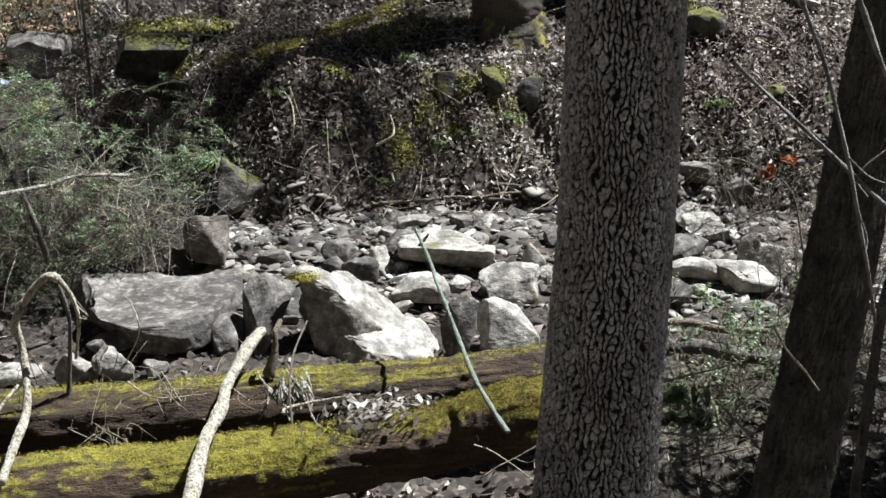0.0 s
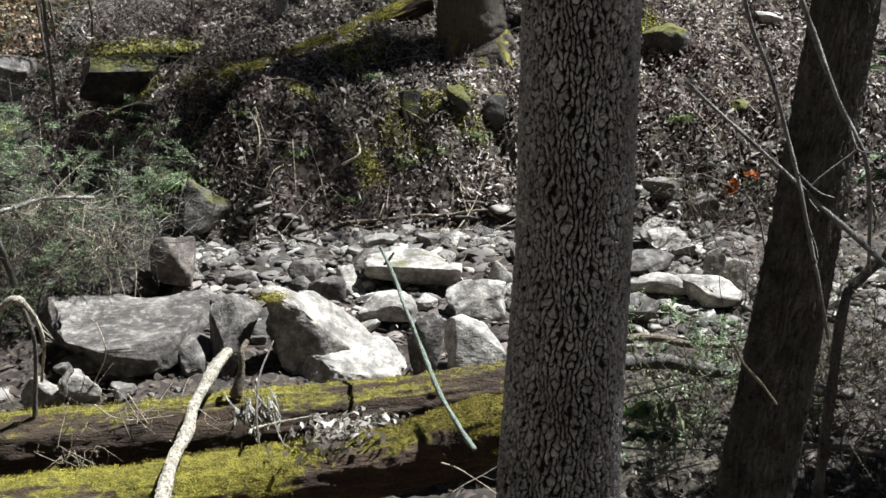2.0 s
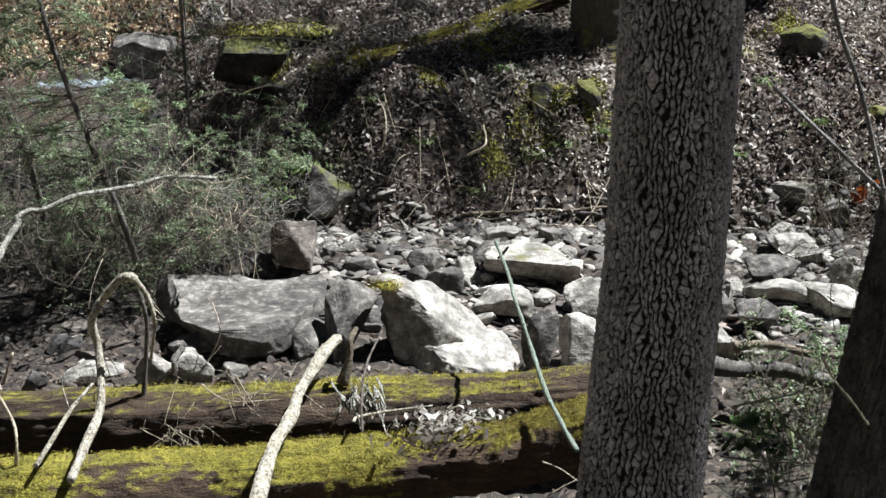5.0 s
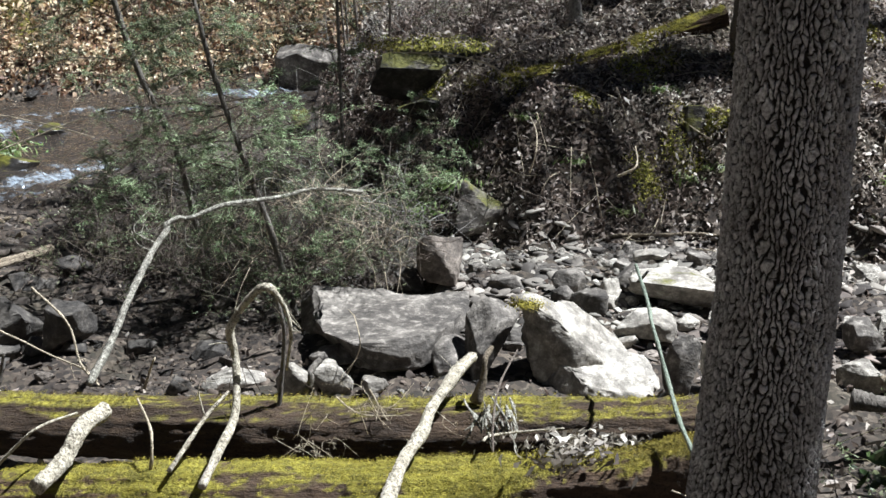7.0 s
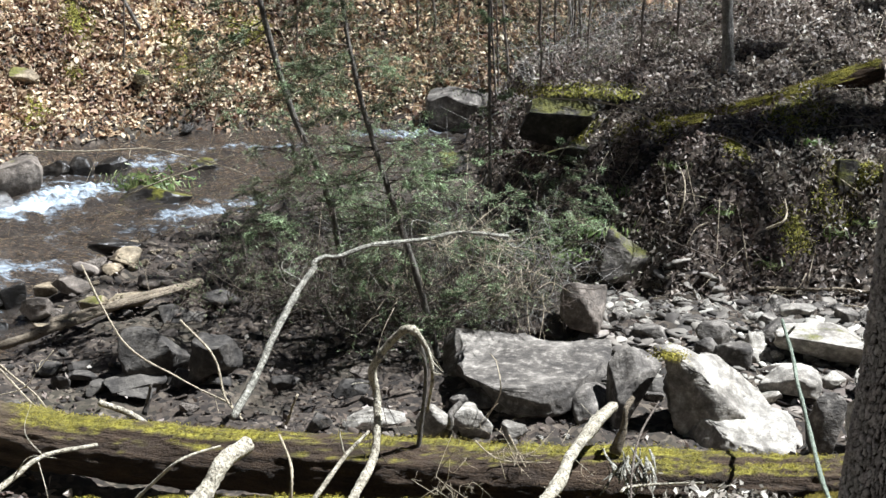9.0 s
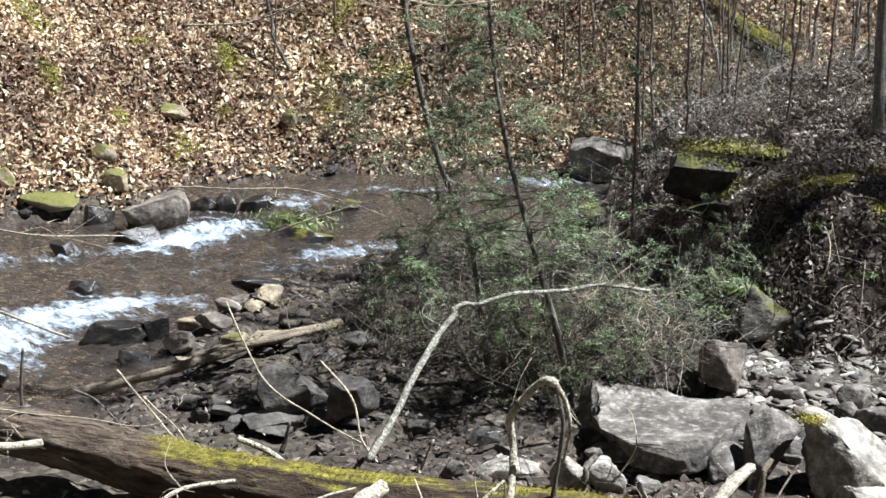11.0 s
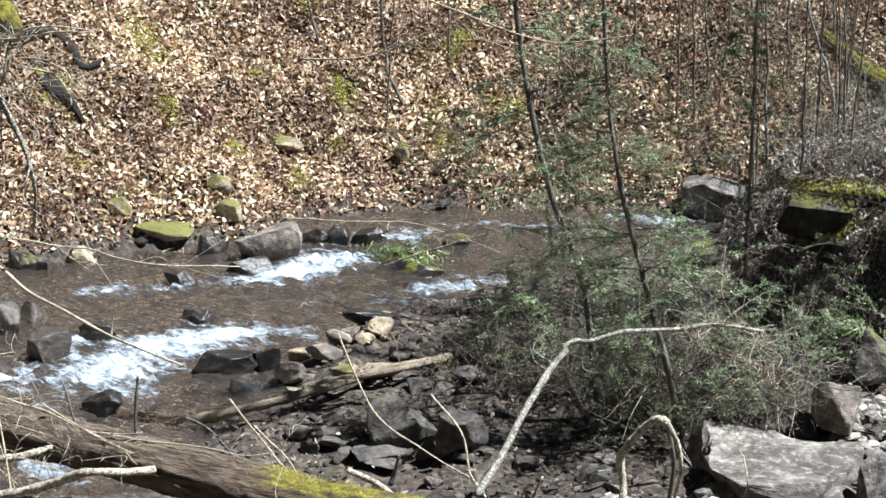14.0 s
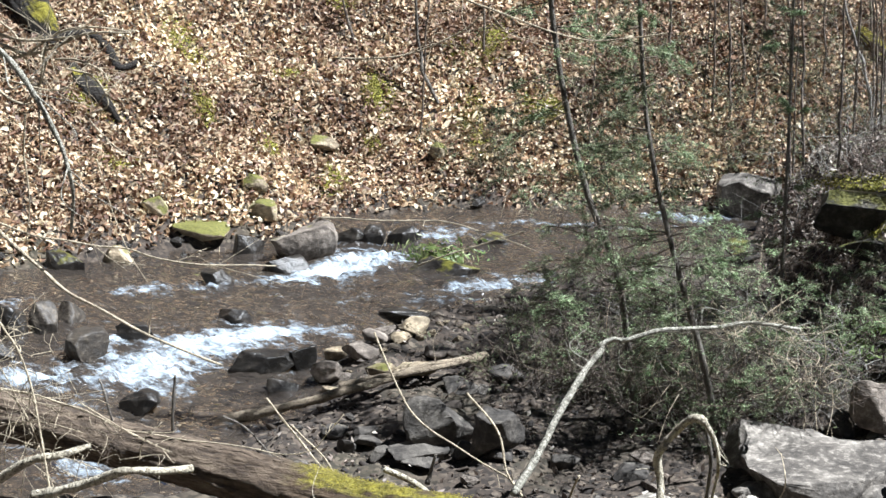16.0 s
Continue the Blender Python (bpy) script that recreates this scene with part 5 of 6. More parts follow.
stick("branch", [(-6.02, 8.55, 0.98), (-5.68, 8.55, 0.97), (-5.59, 8.55, 1.07)], 0.0043, 0.0022, M_STRAW, "crooked dry twig caught on the log", 79, twigs=3, spread=0.2)
stick("branch", [(-5.59, 8.55, 1.01), (-5.22, 8.55, 0.85), (-4.93, 8.55, 0.78)], 0.005, 0.0025, M_STRAW, "crooked dry twig caught on the log", 80, twigs=3, spread=0.2)
stick("branch", [(-5.16, 8.55, 0.70), (-5.13, 8.55, 0.81), (-5.04, 8.55, 0.93)], 0.0043, 0.0022, M_STRAW, "crooked dry twig caught on the log", 81, twigs=3, spread=0.2)
stick("branch", [(-6.19, 8.55, 1.19), (-6.07, 8.55, 0.98), (-6.00, 8.55, 0.65), (-6.06, 8.55, 0.32)], 0.0043, 0.0022, M_STRAW, "crooked dry twig caught on the log", 82, twigs=3, spread=0.2)
stick("branch", [(-6.30, 8.55, 0.72), (-5.95, 8.55, 0.83), (-5.57, 8.55, 0.81)], 0.0043, 0.0022, M_STRAW, "crooked dry twig caught on the log", 83, twigs=3, spread=0.2)
stick("branch", [(-6.18, 8.55, 0.58), (-5.91, 8.55, 0.74), (-5.65, 8.55, 1.04)], 0.0036, 0.0018, M_STRAW, "crooked dry twig caught on the log", 84, twigs=3, spread=0.2)
stick("branch", [(-3.84, 10.00, 3.59), (-3.55, 10.00, 3.50), (-3.19, 10.00, 3.38), (-2.75, 10.00, 3.30), (-2.29, 10.00, 3.37)], 0.0072, 0.0043, M_STRAW, "pale arching branch over the creek", 85, twigs=9, spread=0.6)
stick("branch", [(-4.47, 10.00, 3.07), (-4.07, 10.00, 3.11), (-3.68, 10.00, 3.26), (-3.46, 10.00, 3.44)], 0.0065, 0.0043, M_STRAW, "thin pale branch over the creek", 86, twigs=5, spread=0.5)
stick("branch", [(-6.53, 14.00, 0.93), (-5.85, 14.00, 0.98), (-5.18, 14.00, 1.02), (-4.21, 13.50, 0.98)], 0.0086, 0.0043, M_STRAW, "slim branch lying across the stream", 87, twigs=4, spread=0.4)
stick("branch", [(-5.71, 14.50, 0.44), (-5.20, 14.50, 0.66), (-4.68, 14.60, 0.86)], 0.0086, 0.0058, M_STRAW, "slim stick caught on a stream stone", 88, twigs=2, spread=0.4)
stick("branch", [(-0.79, 14.00, 1.48), (-1.02, 14.00, 1.60), (-1.39, 14.00, 1.65), (-1.76, 14.00, 1.65)], 0.0086, 0.0043, M_STRAW, "pale thin branch before the dark ledge", 89, twigs=3, spread=0.4)
stick("branch", [(-0.59, 12.90, 0.81), (-0.26, 12.90, 0.70), (0.04, 12.70, 0.65)], 0.0055, 0.004, M_TWIG, "pale stick lying on the bank", 90)
stick("branch", [(-0.52, 13.00, 0.92), (-0.46, 13.00, 1.19), (-0.55, 13.40, 1.28)], 0.0072, 0.0043, M_STRAW, "bare curved twig on the bank", 91, twigs=2, spread=0.3)
stick("branch", [(0.17, 13.00, 0.91), (0.33, 13.00, 1.02), (0.30, 13.30, 1.08)], 0.011, 0.006, M_STRAW, "pale broken root on the bank", 92, twigs=1, spread=0.2)
stick("branch", [(-0.01, 13.14, 0.34), (0.64, 13.14, 0.41), (1.46, 13.10, 0.45)], 0.017, 0.0102, M_DRIFT, "flat stick at the foot of the bank", 93, twigs=2, spread=0.4)
stick("branch", [(0.73, 13.20, 0.46), (1.11, 13.22, 0.51), (1.56, 13.11, 0.46)], 0.017, 0.0102, M_BARK, "dark stick at the foot of the bank", 94, twigs=2, spread=0.4)


# ---- fallen leaves ----
def scatter(n, x0, x1, y0, y1, seed, keep):
    rng = np.random.RandomState(seed)
    x, y = rng.uniform(x0, x1, n), rng.uniform(y0, y1, n)
    k = keep(x, y, rng)
    x, y = x[k], y[k]
    return np.stack([x, y, land(x, y) + 0.07 * rng.rand(len(x)) ** 2 + 0.004], -1), slope_normal(x, y)


def on_bank(x, y, rng):
    return (-to_line(x, y, BANK_FOOT) > rng.uniform(-0.1, 0.25, x.shape)) & (y < 25)


def on_far(x, y, rng):
    d = to_line(x, y, FAR_FOOT)
    return (d > rng.uniform(0.0, 0.5, x.shape)) & (d < 6.5)


def on_near(x, y, rng):
    return (y < np.where(x > 1.2, 10.1, 8.3) + rng.uniform(-0.3, 0.6, x.shape)) & (land(x, y) > 0.12) & ((x < 1.1) | (rng.rand(len(x)) < 0.3))


def on_bar(x, y, rng):
    return (land(x, y) > 0.1) & (y > 9.3) & (y < 14.5)


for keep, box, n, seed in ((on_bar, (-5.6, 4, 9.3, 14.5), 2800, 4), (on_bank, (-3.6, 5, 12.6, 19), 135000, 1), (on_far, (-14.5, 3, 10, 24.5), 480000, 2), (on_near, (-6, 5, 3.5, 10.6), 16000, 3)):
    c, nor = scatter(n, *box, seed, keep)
    # the far slope takes the litter colour lightened for sun
    ob = leaf_cloud("leaf_litter", c, nor, (0.029, 0.041, 0.045, 0.034)[seed - 1], M_LITTER_SUNLIT if seed == 2 else M_LITTER, seed, 0.95, 1.7)
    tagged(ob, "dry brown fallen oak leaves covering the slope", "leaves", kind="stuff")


# ---- small stones of the channel and the gravel bar ----
PEBBLES = [rock_shape(1, 0.8, 0.6, 300 + k, 2, 9)[0:2] for k in range(10)]


def pebble(name, x, y, size, mat, label, rng):
    k = rng.randint(10)
    key = (k, mat.name)
    if key not in PEBBLE_MESHES:
        me = bpy.data.meshes.new("stone")
        me.from_pydata([tuple(v) for v in PEBBLES[k][0]], [], PEBBLES[k][1])
        me.materials.append(mat)
        PEBBLE_MESHES[key] = me
    ob = new(name, PEBBLE_MESHES[key])
    flat = rng.uniform(0.6, 1.1)
    ob.matrix_world = pose(x, y, float(land(x, y)) - size * 0.12, rng.uniform(-22, 22), rng.uniform(-22, 22), rng.uniform(0, 360)) @ Matrix.Diagonal((size, size * rng.uniform(0.7, 1.1), size * flat, 1))
    return tagged(ob, label, "rock", "small stones of the creek")


PEBBLE_MESHES = {}
rng = np.random.RandomState(77)
for x0, x1, y0, y1, n, lo, hi, kinds, label in ((-1.0, 3.6, 10.9, 13.0, 125, 0.07, 0.24, ("pale", "grey", "pale"), "small pale stone in the dry channel"),
                                               (-1.3, 1.0, 9.9, 11.2, 14, 0.05, 0.12, ("grey", "pale"), "small grey stone between the boulders"),
                                               (-5.3, -2.0, 9.7, 12.2, 28, 0.07, 0.19, ("dark", "brown", "grey"), "small dull stone on the gravel bar"),
                                               (-5.9, -4.6, 11.8, 14.2, 30, 0.07, 0.22, ("tan", "brown", "tan"), "brownish stone at the water's edge"),
                                               (-10.3, -3.6, 12, 19.6, 30, 0.08, 0.26, ("wet", "damp", "wet"), "dark stone along the creek")):
    for _ in range(n):
        x, y = rng.uniform(x0, x1), rng.uniform(y0, y1)
        if label.startswith("dark"):
            x, y = (FAR_FOOT[1][0] + (x + 10.3) * 0.97, 0)
            y = np.interp(x, [q[0] for q in FAR_FOOT], [q[1] for q in FAR_FOOT]) + rng.normal(-0.1, 0.22)
        elif inside(np.array([x]), np.array([y]), WATER_EDGE)[0] and rng.rand() < 0.6:
            continue
        pebble("stone", x, y, lo + (hi - lo) * rng.rand() ** 2.2, stone_mat(kinds[rng.randint(3 if len(kinds) > 2 else 2)]), label, rng)


def gravel(n, x0, x1, y0, y1, lo, hi, seed, keep, mat=M_GRAVEL, detail=1, flat=(0.3, 0.6)):
    """Uncounted pebbles, in one sheet."""
    rng = np.random.RandomState(seed)
    v, f = ball(detail)
    f = np.array(f)
    x, y = rng.uniform(x0, x1, n), rng.uniform(y0, y1, n)
    k = keep(x, y)
    x, y = x[k], y[k]
    n = len(x)
    s = lo + (hi - lo) * rng.rand(n) ** 2
    ax = np.stack([s, s * rng.uniform(0.6, 1, n), s * rng.uniform(*flat, n)], -1) * 0.5
    a = rng.uniform(0, 6.28, n)
    p = np.repeat(v[None], n, 0)
    for _ in range(9):
        m = rng.standard_normal((n, 3))
        m /= np.linalg.norm(m, axis=1, keepdims=True)
        over = np.einsum("nvk,nk->nv", p, m) - rng.uniform(0.28, 0.65, (n, 1))
        p = p - np.maximum(over, 0)[..., None] * m[:, None]
    p = p * ax[:, None]
    lean = rng.uniform(-0.45, 0.45, (n, 1))
    p[..., 2] += p[..., 0] * lean
    q = np.stack([p[..., 0] * np.cos(a)[:, None] - p[..., 1] * np.sin(a)[:, None], p[..., 0] * np.sin(a)[:, None] + p[..., 1] * np.cos(a)[:, None], p[..., 2]], -1)
    q += np.stack([x, y, land(x, y)], -1)[:, None]
    fa = (f[None] + (np.arange(n) * len(v))[:, None, None]).reshape(-1, 3)
    me = bpy.data.meshes.new("gravel")
    me.vertices.add(n * len(v))
    me.vertices.foreach_set("co", q.astype(np.float32).ravel())
    me.loops.add(len(fa) * 3)
    me.loops.foreach_set("vertex_index", fa.astype(np.int32).ravel())
    me.polygons.add(len(fa))
    me.polygons.foreach_set("loop_start", np.arange(len(fa), dtype=np.int32) * 3)
    me.polygons.foreach_set("loop_total", np.full(len(fa), 3, np.int32))
    me.materials.append(mat)
    me.update(calc_edges=True)
    return tagged(new("gravel", me), "loose mixed gravel and pebbles of the creek bed", "gravel", kind="stuff")


gravel(3300, -1.1, 4.2, 10.6, 13.15, 0.07, 0.27, 4, lambda x, y: (y > 11.0) | (x > 0.1), M_RUBBLE, 2, (0.22, 0.5))
gravel(450, -5.6, -1.0, 9.6, 14.5, 0.05, 0.18, 5, lambda x, y: (y < 12.4) | (x < -4.2), M_GRAVEL_DULL, 2, (0.35, 0.8))
# dull dark pebbles in the channel paint the shade between its stones
gravel(2600, -1.2, 4.5, 9.2, 13.1, 0.02, 0.08, 1, lambda x, y: (y > 10.3) | (x < 1.2), M_GRAVEL_DULL)
gravel(6000, -5.6, -0.5, 9.2, 15.5, 0.02, 0.08, 2, lambda x, y: y > 9, M_GRAVEL_DULL)
gravel(5500, -11, -2.5, 9.0, 19.5, 0.03, 0.12, 3, lambda x, y: inside(x, y, WATER_EDGE))


# ---- shrubs and young trees ----
def twiggery(starts, ways, lengths, radius, rng, bend=0.25, sides=4, rings=7):
    """Many thin bent twigs: tubes, and points along them."""
    pieces, along = [], []
    for s, w, l in zip(starts, ways, lengths):
        w = w / np.linalg.norm(w)
        m = s + w * l * 0.5 + rng.standard_normal(3) * l * bend * 0.4
        e = s + w * l + rng.standard_normal(3) * l * bend + [0, 0, -0.10 * l]
        pieces.append(tube([s, m, e], (radius, radius * 0.35), rings, sides, rng.randint(9999), 0.05))
        along.append(spline([s, m, e], 14))
    return pieces, along


def hemlock(points, r0, r1, reach, low, n, seed, needles, label, name="hemlock_sapling", size=0.0072):
    """A young hemlock: a slim stem, drooping side branches, flat sprays of short needles."""
    rng = np.random.RandomState(seed)
    base = np.array(points[0])
    ob = tagged(new(name), label, "tree")
    ob.location = base
    v, f = tube(np.array(points) - base, (r0, r1), 60, 8, seed, 0.08)
    stem = mesh_object("trunk", v, f, M_BARK)
    stem.parent = ob
    c = spline(np.array(points) - base, 200)
    st, wy, ln = [], [], []
    for _ in range(n):
        k = rng.uniform(low, 1.0)
        a = rng.uniform(0, 6.283)
        st.append(c[int(k * 199)])
        wy.append(np.array([math.cos(a), math.sin(a), rng.uniform(-0.25, 0.35)]))
        ln.append(reach * (1.15 - k) * rng.uniform(0.5, 1.1) + 0.08)
    pieces, along = twiggery(st, wy, ln, 0.005, rng)
    st, wy, ln = [], [], []
    for path in along:
        for _ in range(9):
            k = rng.randint(3, 13)
            d = path[min(k + 1, 13)] - path[k - 1]
            d /= np.linalg.norm(d) + 1e-9
            side = np.cross(d, [0, 0, 1]) * rng.choice((-1, 1))
            st.append(path[k])
            wy.append(d * 0.8 + side * 0.8 + [0, 0, rng.uniform(-0.3, 0.1)])
            ln.append(np.linalg.norm(path[-1] - path[0]) * rng.uniform(0.18, 0.4))
    more, fine = twiggery(st, wy, ln, 0.0025, rng, 0.15, 3, 4)
    v, f = joined(pieces + more)
    br = mesh_object("crown", v, f, M_VINE)
    br.parent = ob
    tagged(br, kind="stuff")
    bushy = [p for p, q in zip(fine, rng.rand(len(fine))) if q < 0.55]
    pts = np.vstack(bushy)
    needles = int(needles * 2.3) if size < 0.012 else needles
    pts = pts[rng.randint(0, len(pts), needles)] + rng.standard_normal((needles, 3)) * 0.012
    le = leaf_cloud("foliage", pts, np.tile([0, 0, 1.0], (needles, 1)), size, M_NEEDLE, seed, 0.5, 3.8)
    le.parent = ob
    tagged(le, kind="stuff")
    return ob


hemlock([(-2.85, 11.9, 0.15), (-3.01, 11.8, 1.27), (-3.28, 11.8, 1.93), (-3.47, 11.8, 2.59), (-3.61, 11.8, 3.33), (-3.70, 11.8, 4.13), (-3.72, 11.8, 4.9)], 0.028, 0.017, 0.95, 0.15, 62, 1, 10000, "young hemlock with a dark slim stem by the creek")
hemlock([(-2.10, 11.5, 0.15), (-2.26, 11.4, 0.88), (-2.47, 11.4, 1.52), (-2.65, 11.4, 2.11), (-2.78, 11.4, 2.78), (-2.87, 11.4, 3.79)], 0.028, 0.013, 1.0, 0.12, 95, 2, 17000, "young hemlock with green drooping sprays")
hemlock([(-2.08, 13.6, 0.3), (-2.10, 13.5, 1.04), (-2.12, 13.5, 2.12), (-2.15, 13.5, 3.24), (-2.17, 13.5, 4.3)], 0.017, 0.010, 0.5, 0.05, 22, 3, 4000, "bare slim pole of a sapling on the bank")

for k, (x, y, dx, dy, h, lv) in enumerate(((-1.95, 12.2, 0.75, 0.0, 0.85, 3200), (-2.2, 12.4, 0.25, 0.1, 1.15, 3200), (-1.6, 12.9, 0.4, 0.0, 1.1, 3000), (-2.7, 12.3, -0.2, 0.0, 0.95, 3000), (-3.3, 12.2, -0.4, 0.0, 0.8, 3000),
                                               (-1.9, 13.4, 0.45, 0.1, 1.2, 3000), (-2.5, 11.7, -0.3, -0.2, 0.6, 2600), (-2.1, 11.6, 0.35, -0.2, 0.65, 2600), (-3.7, 12.9, -0.3, 0.1, 0.8, 2600))):
    z = float(land(x, y))
    hemlock([(x, y, z), (x + 0.3 * dx, y + 0.3 * dy, z + 0.5 * h), (x + dx, y + dy, z + h)], 0.011, 0.004, 0.7, 0.2, 26, 30 + k, int(0.5 * lv), "low hemlock seedling with green sprays in the thicket", "hemlock_seedling")


def shrub(x, y, wide, high, n, seed, leaves, label, mat=M_BRUSH, size=0.015, twig_mat=M_VINE):
    """A low thicket of arching twigs with sparse small leaves."""
    rng = np.random.RandomState(seed)
    ob = tagged(new("shrub"), label, "shrub")
    z = float(land(x, y))
    ob.location = (x, y, z)
    a, r = rng.uniform(0, 6.283, n), np.sqrt(rng.rand(n)) * wide * 0.6
    st = np.stack([np.cos(a) * r, np.sin(a) * r * 0.7, land(x + np.cos(a) * r, y + np.sin(a) * r * 0.7) - z], -1)
    wy = np.stack([np.cos(a) * 0.8, np.sin(a) * 0.6, 0.75 * np.ones(n)], -1) + rng.standard_normal((n, 3)) * 0.65
    wy[:, 2] = np.abs(wy[:, 2]) + 0.2
    pieces, along = twiggery(st, wy, high * rng.uniform(0.5, 1.15, n), 0.0042, rng, 0.5)
    n2 = n * 2
    k = rng.randint(0, n, n2)
    st = np.array([along[i][rng.randint(4, 14)] for i in k])
    more, fine = twiggery(st, rng.standard_normal((n2, 3)) + [0, 0, -0.1], high * rng.uniform(0.15, 0.5, n2), 0.0022, rng, 0.4, 3, 5)
    v, f = joined(pieces + more)
    part = mesh_object("twig_mass", v, f, twig_mat)
    part.parent = ob
    tagged(part, kind="stuff")
    pts = np.vstack(fine)
    leaves = int(leaves * 0.25) if mat is M_BRUSH else leaves
    pts = pts[rng.randint(0, len(pts), leaves)] + rng.standard_normal((leaves, 3)) * 0.02
    le = leaf_cloud("foliage", pts, np.tile([0, 0, 1.0], (leaves, 1)), size, mat, seed, 0.8, 2.3)
    le.parent = ob
    tagged(le, kind="stuff")
    return ob


for k, (x, y, wd, hi, n, lv) in enumerate(((-3.0, 12.3, 0.9, 0.65, 90, 4500), (-2.2, 12.2, 0.8, 0.75, 110, 4500), (-1.75, 12.4, 0.45, 0.6, 80, 2000), (-3.9, 12.2, 0.6, 0.4, 40, 2000), (-3.6, 12.9, 0.8, 0.6, 50, 3500), (-2.7, 13.4, 0.9, 0.7, 60, 4000),
                                           (-1.75, 13.3, 0.6, 0.7, 50, 5500), (-4.2, 13.8, 0.7, 0.5, 40, 2500), (-3.4, 14.6, 0.8, 0.5, 40, 2500), (-2.6, 15.2, 0.7, 0.5, 40, 2500), (-4.3, 15.6, 0.5, 0.4, 30, 1500))):
    shrub(x, y, wd, hi, n, 40 + k, lv, "tangled brown and green thicket beside the creek", twig_mat=(M_VINE, M_TWIG, M_STEM)[k % 3])
for k, (x, y, wd, hi, n, lv) in enumerate(((-6.0, 19.4, 0.9, 0.5, 50, 3500), (-5.0, 19.8, 0.9, 0.6, 50, 4500), (-6.9, 19.0, 0.7, 0.4, 40, 2500), (-4.2, 20.2, 0.9, 0.7, 50, 4500), (-5.5, 20.5, 1.0, 0.8, 60, 5000), (-4.4, 21.4, 1.0, 0.8, 50, 4000), (-3.4, 20.6, 0.9, 0.8, 60, 3500), (-2.7, 21.2, 1.0, 0.9, 60, 3500), (-1.9, 20.9, 0.9, 0.9, 60, 3500), (-3.2, 22.2, 1.0, 1.0, 60, 3500))):
    shrub(x, y, wd, hi, n, 60 + k, 3 * lv, "low green and grey brush at the foot of the far slope")
shrub(2.35, 10.0, 0.3, 0.5, 18, 81, 1000, "bright green hemlock seedling beside the stones", M_NEEDLE, 0.017)
shrub(2.75, 9.6, 0.4, 0.5, 30, 82, 2200, "green hemlock seedling beside the stones", M_NEEDLE, 0.017)
shrub(3.3, 11.0, 0.6, 0.8, 45, 83, 3000, "grey green brush at the edge of the stones")
shrub(3.2, 12.6, 0.7, 0.9, 45, 84, 3000, "grey green brush on the bank")
shrub(2.4, 8.2, 0.6, 0.4, 60, 85, 1500, "bare dry brush in the shade of the oak")
shrub(1.7, 7.4, 0.6, 0.35, 60, 86, 900, "bare dry brush in the shade of the oak")
shrub(3.0, 7.6, 0.7, 0.6, 60, 87, 2500, "bare dry brush in the shade of the leaning tree")

shrub(2.2, 9.1, 0.7, 0.4, 50, 88, 3000, "low dark brush in the shade of the oak")
shrub(3.0, 9.0, 0.7, 0.6, 50, 89, 3500, "low grey green brush in the shade")
shrub(3.3, 10.0, 0.5, 0.6, 80, 90, 3000, "grey green brush beside the stones")


def saplings(n, x0, x1, y0, y1, seed, label):
    rng = np.random.RandomState(seed)
    for k in range(n):
        x, y = rng.uniform(x0, x1), rng.uniform(y0, y1)
        z = float(land(x, y))
        l, r = rng.uniform(-0.18, 0.12, 2)
        ob = stick("sapling", [(x, y, z - 0.05), (x + l * 0.5, y + r * 0.3, z + 1.0), (x + l * 1.3, y + r, z + 2.4), (x + l * 2, y + r, z + 3.6)], rng.uniform(0.010, 0.022), 0.006, M_TWIG, label, seed * 50 + k, 6, 9, 0.6)
        tagged(ob, label, "tree", "slim saplings on the far slope")


saplings(26, -4.6, 0.8, 20.2, 23.5, 5, "bare slim grey sapling on the far slope")
saplings(7, -10.5, -5, 18.6, 22, 6, "bare slim sapling among the fallen leaves")
saplings(5, -2.2, 0.2, 15.5, 18.5, 8, "bare slim sapling on the bank")
saplings(24, -3.0, 1.6, 17.0, 20.5, 9, "bare slim grey sapling behind the bank")
for k, (x, y, wd, hi) in enumerate(((-2.2, 17.2, 0.9, 0.7), (-1.2, 16.8, 0.9, 0.6), (-0.8, 18.2, 1.0, 0.8), (0.5, 17.8, 1.0, 0.7), (-1.8, 18.8, 1.0, 0.9), (1.4, 17.0, 0.9, 0.5))):
    shrub(x, y, wd, hi, 60, 110 + k, 2500, "bare grey brush on the upper bank", twig_mat=(M_STEM, M_TWIG)[k % 2])
stick("sapling", [(-2.38, 21.20, 0.52), (-2.53, 21.20, 1.50), (-2.81, 21.20, 2.25), (-2.96, 21.20, 3.06)], 0.024, 0.012, M_STEM, "pale leaning sapling on the far slope", 36, 8, 5, 0.5)
stick("branch", [(-2.12, 13.40, 2.65), (-2.28, 13.40, 2.84), (-2.52, 13.40, 3.07)], 0.008, 0.004, M_TWIG, "slim side branch of the bare pole", 37, twigs=2, spread=0.3)
stick("sapling", [(0.62, 17.6, 1.75), (0.50, 17.6, 2.0), (0.36, 17.6, 2.3), (0.30, 17.6, 3.2), (0.2, 17.6, 4.6)], 0.045, 0.02, M_BARK, "dark crooked sapling on the upper bank", 35, 8, 5, 0.5)
stick("sapling", [(-7.38, 19.5, 0.85), (-7.48, 19.5, 1.1), (-7.72, 19.5, 1.6), (-7.81, 19.5, 2.4), (-7.85, 19.5, 3.5)], 0.03, 0.012, M_BARK, "dark leaning sapling on the leafy slope", 31, 8, 5, 0.5)
stick("sapling", [(-8.6, 19.8, 1.25), (-8.72, 19.8, 1.6), (-8.93, 19.8, 2.3), (-9.0, 19.8, 3.3)], 0.025, 0.010, M_TWIG, "pale leaning sapling on the leafy slope", 32, 8, 5, 0.5)

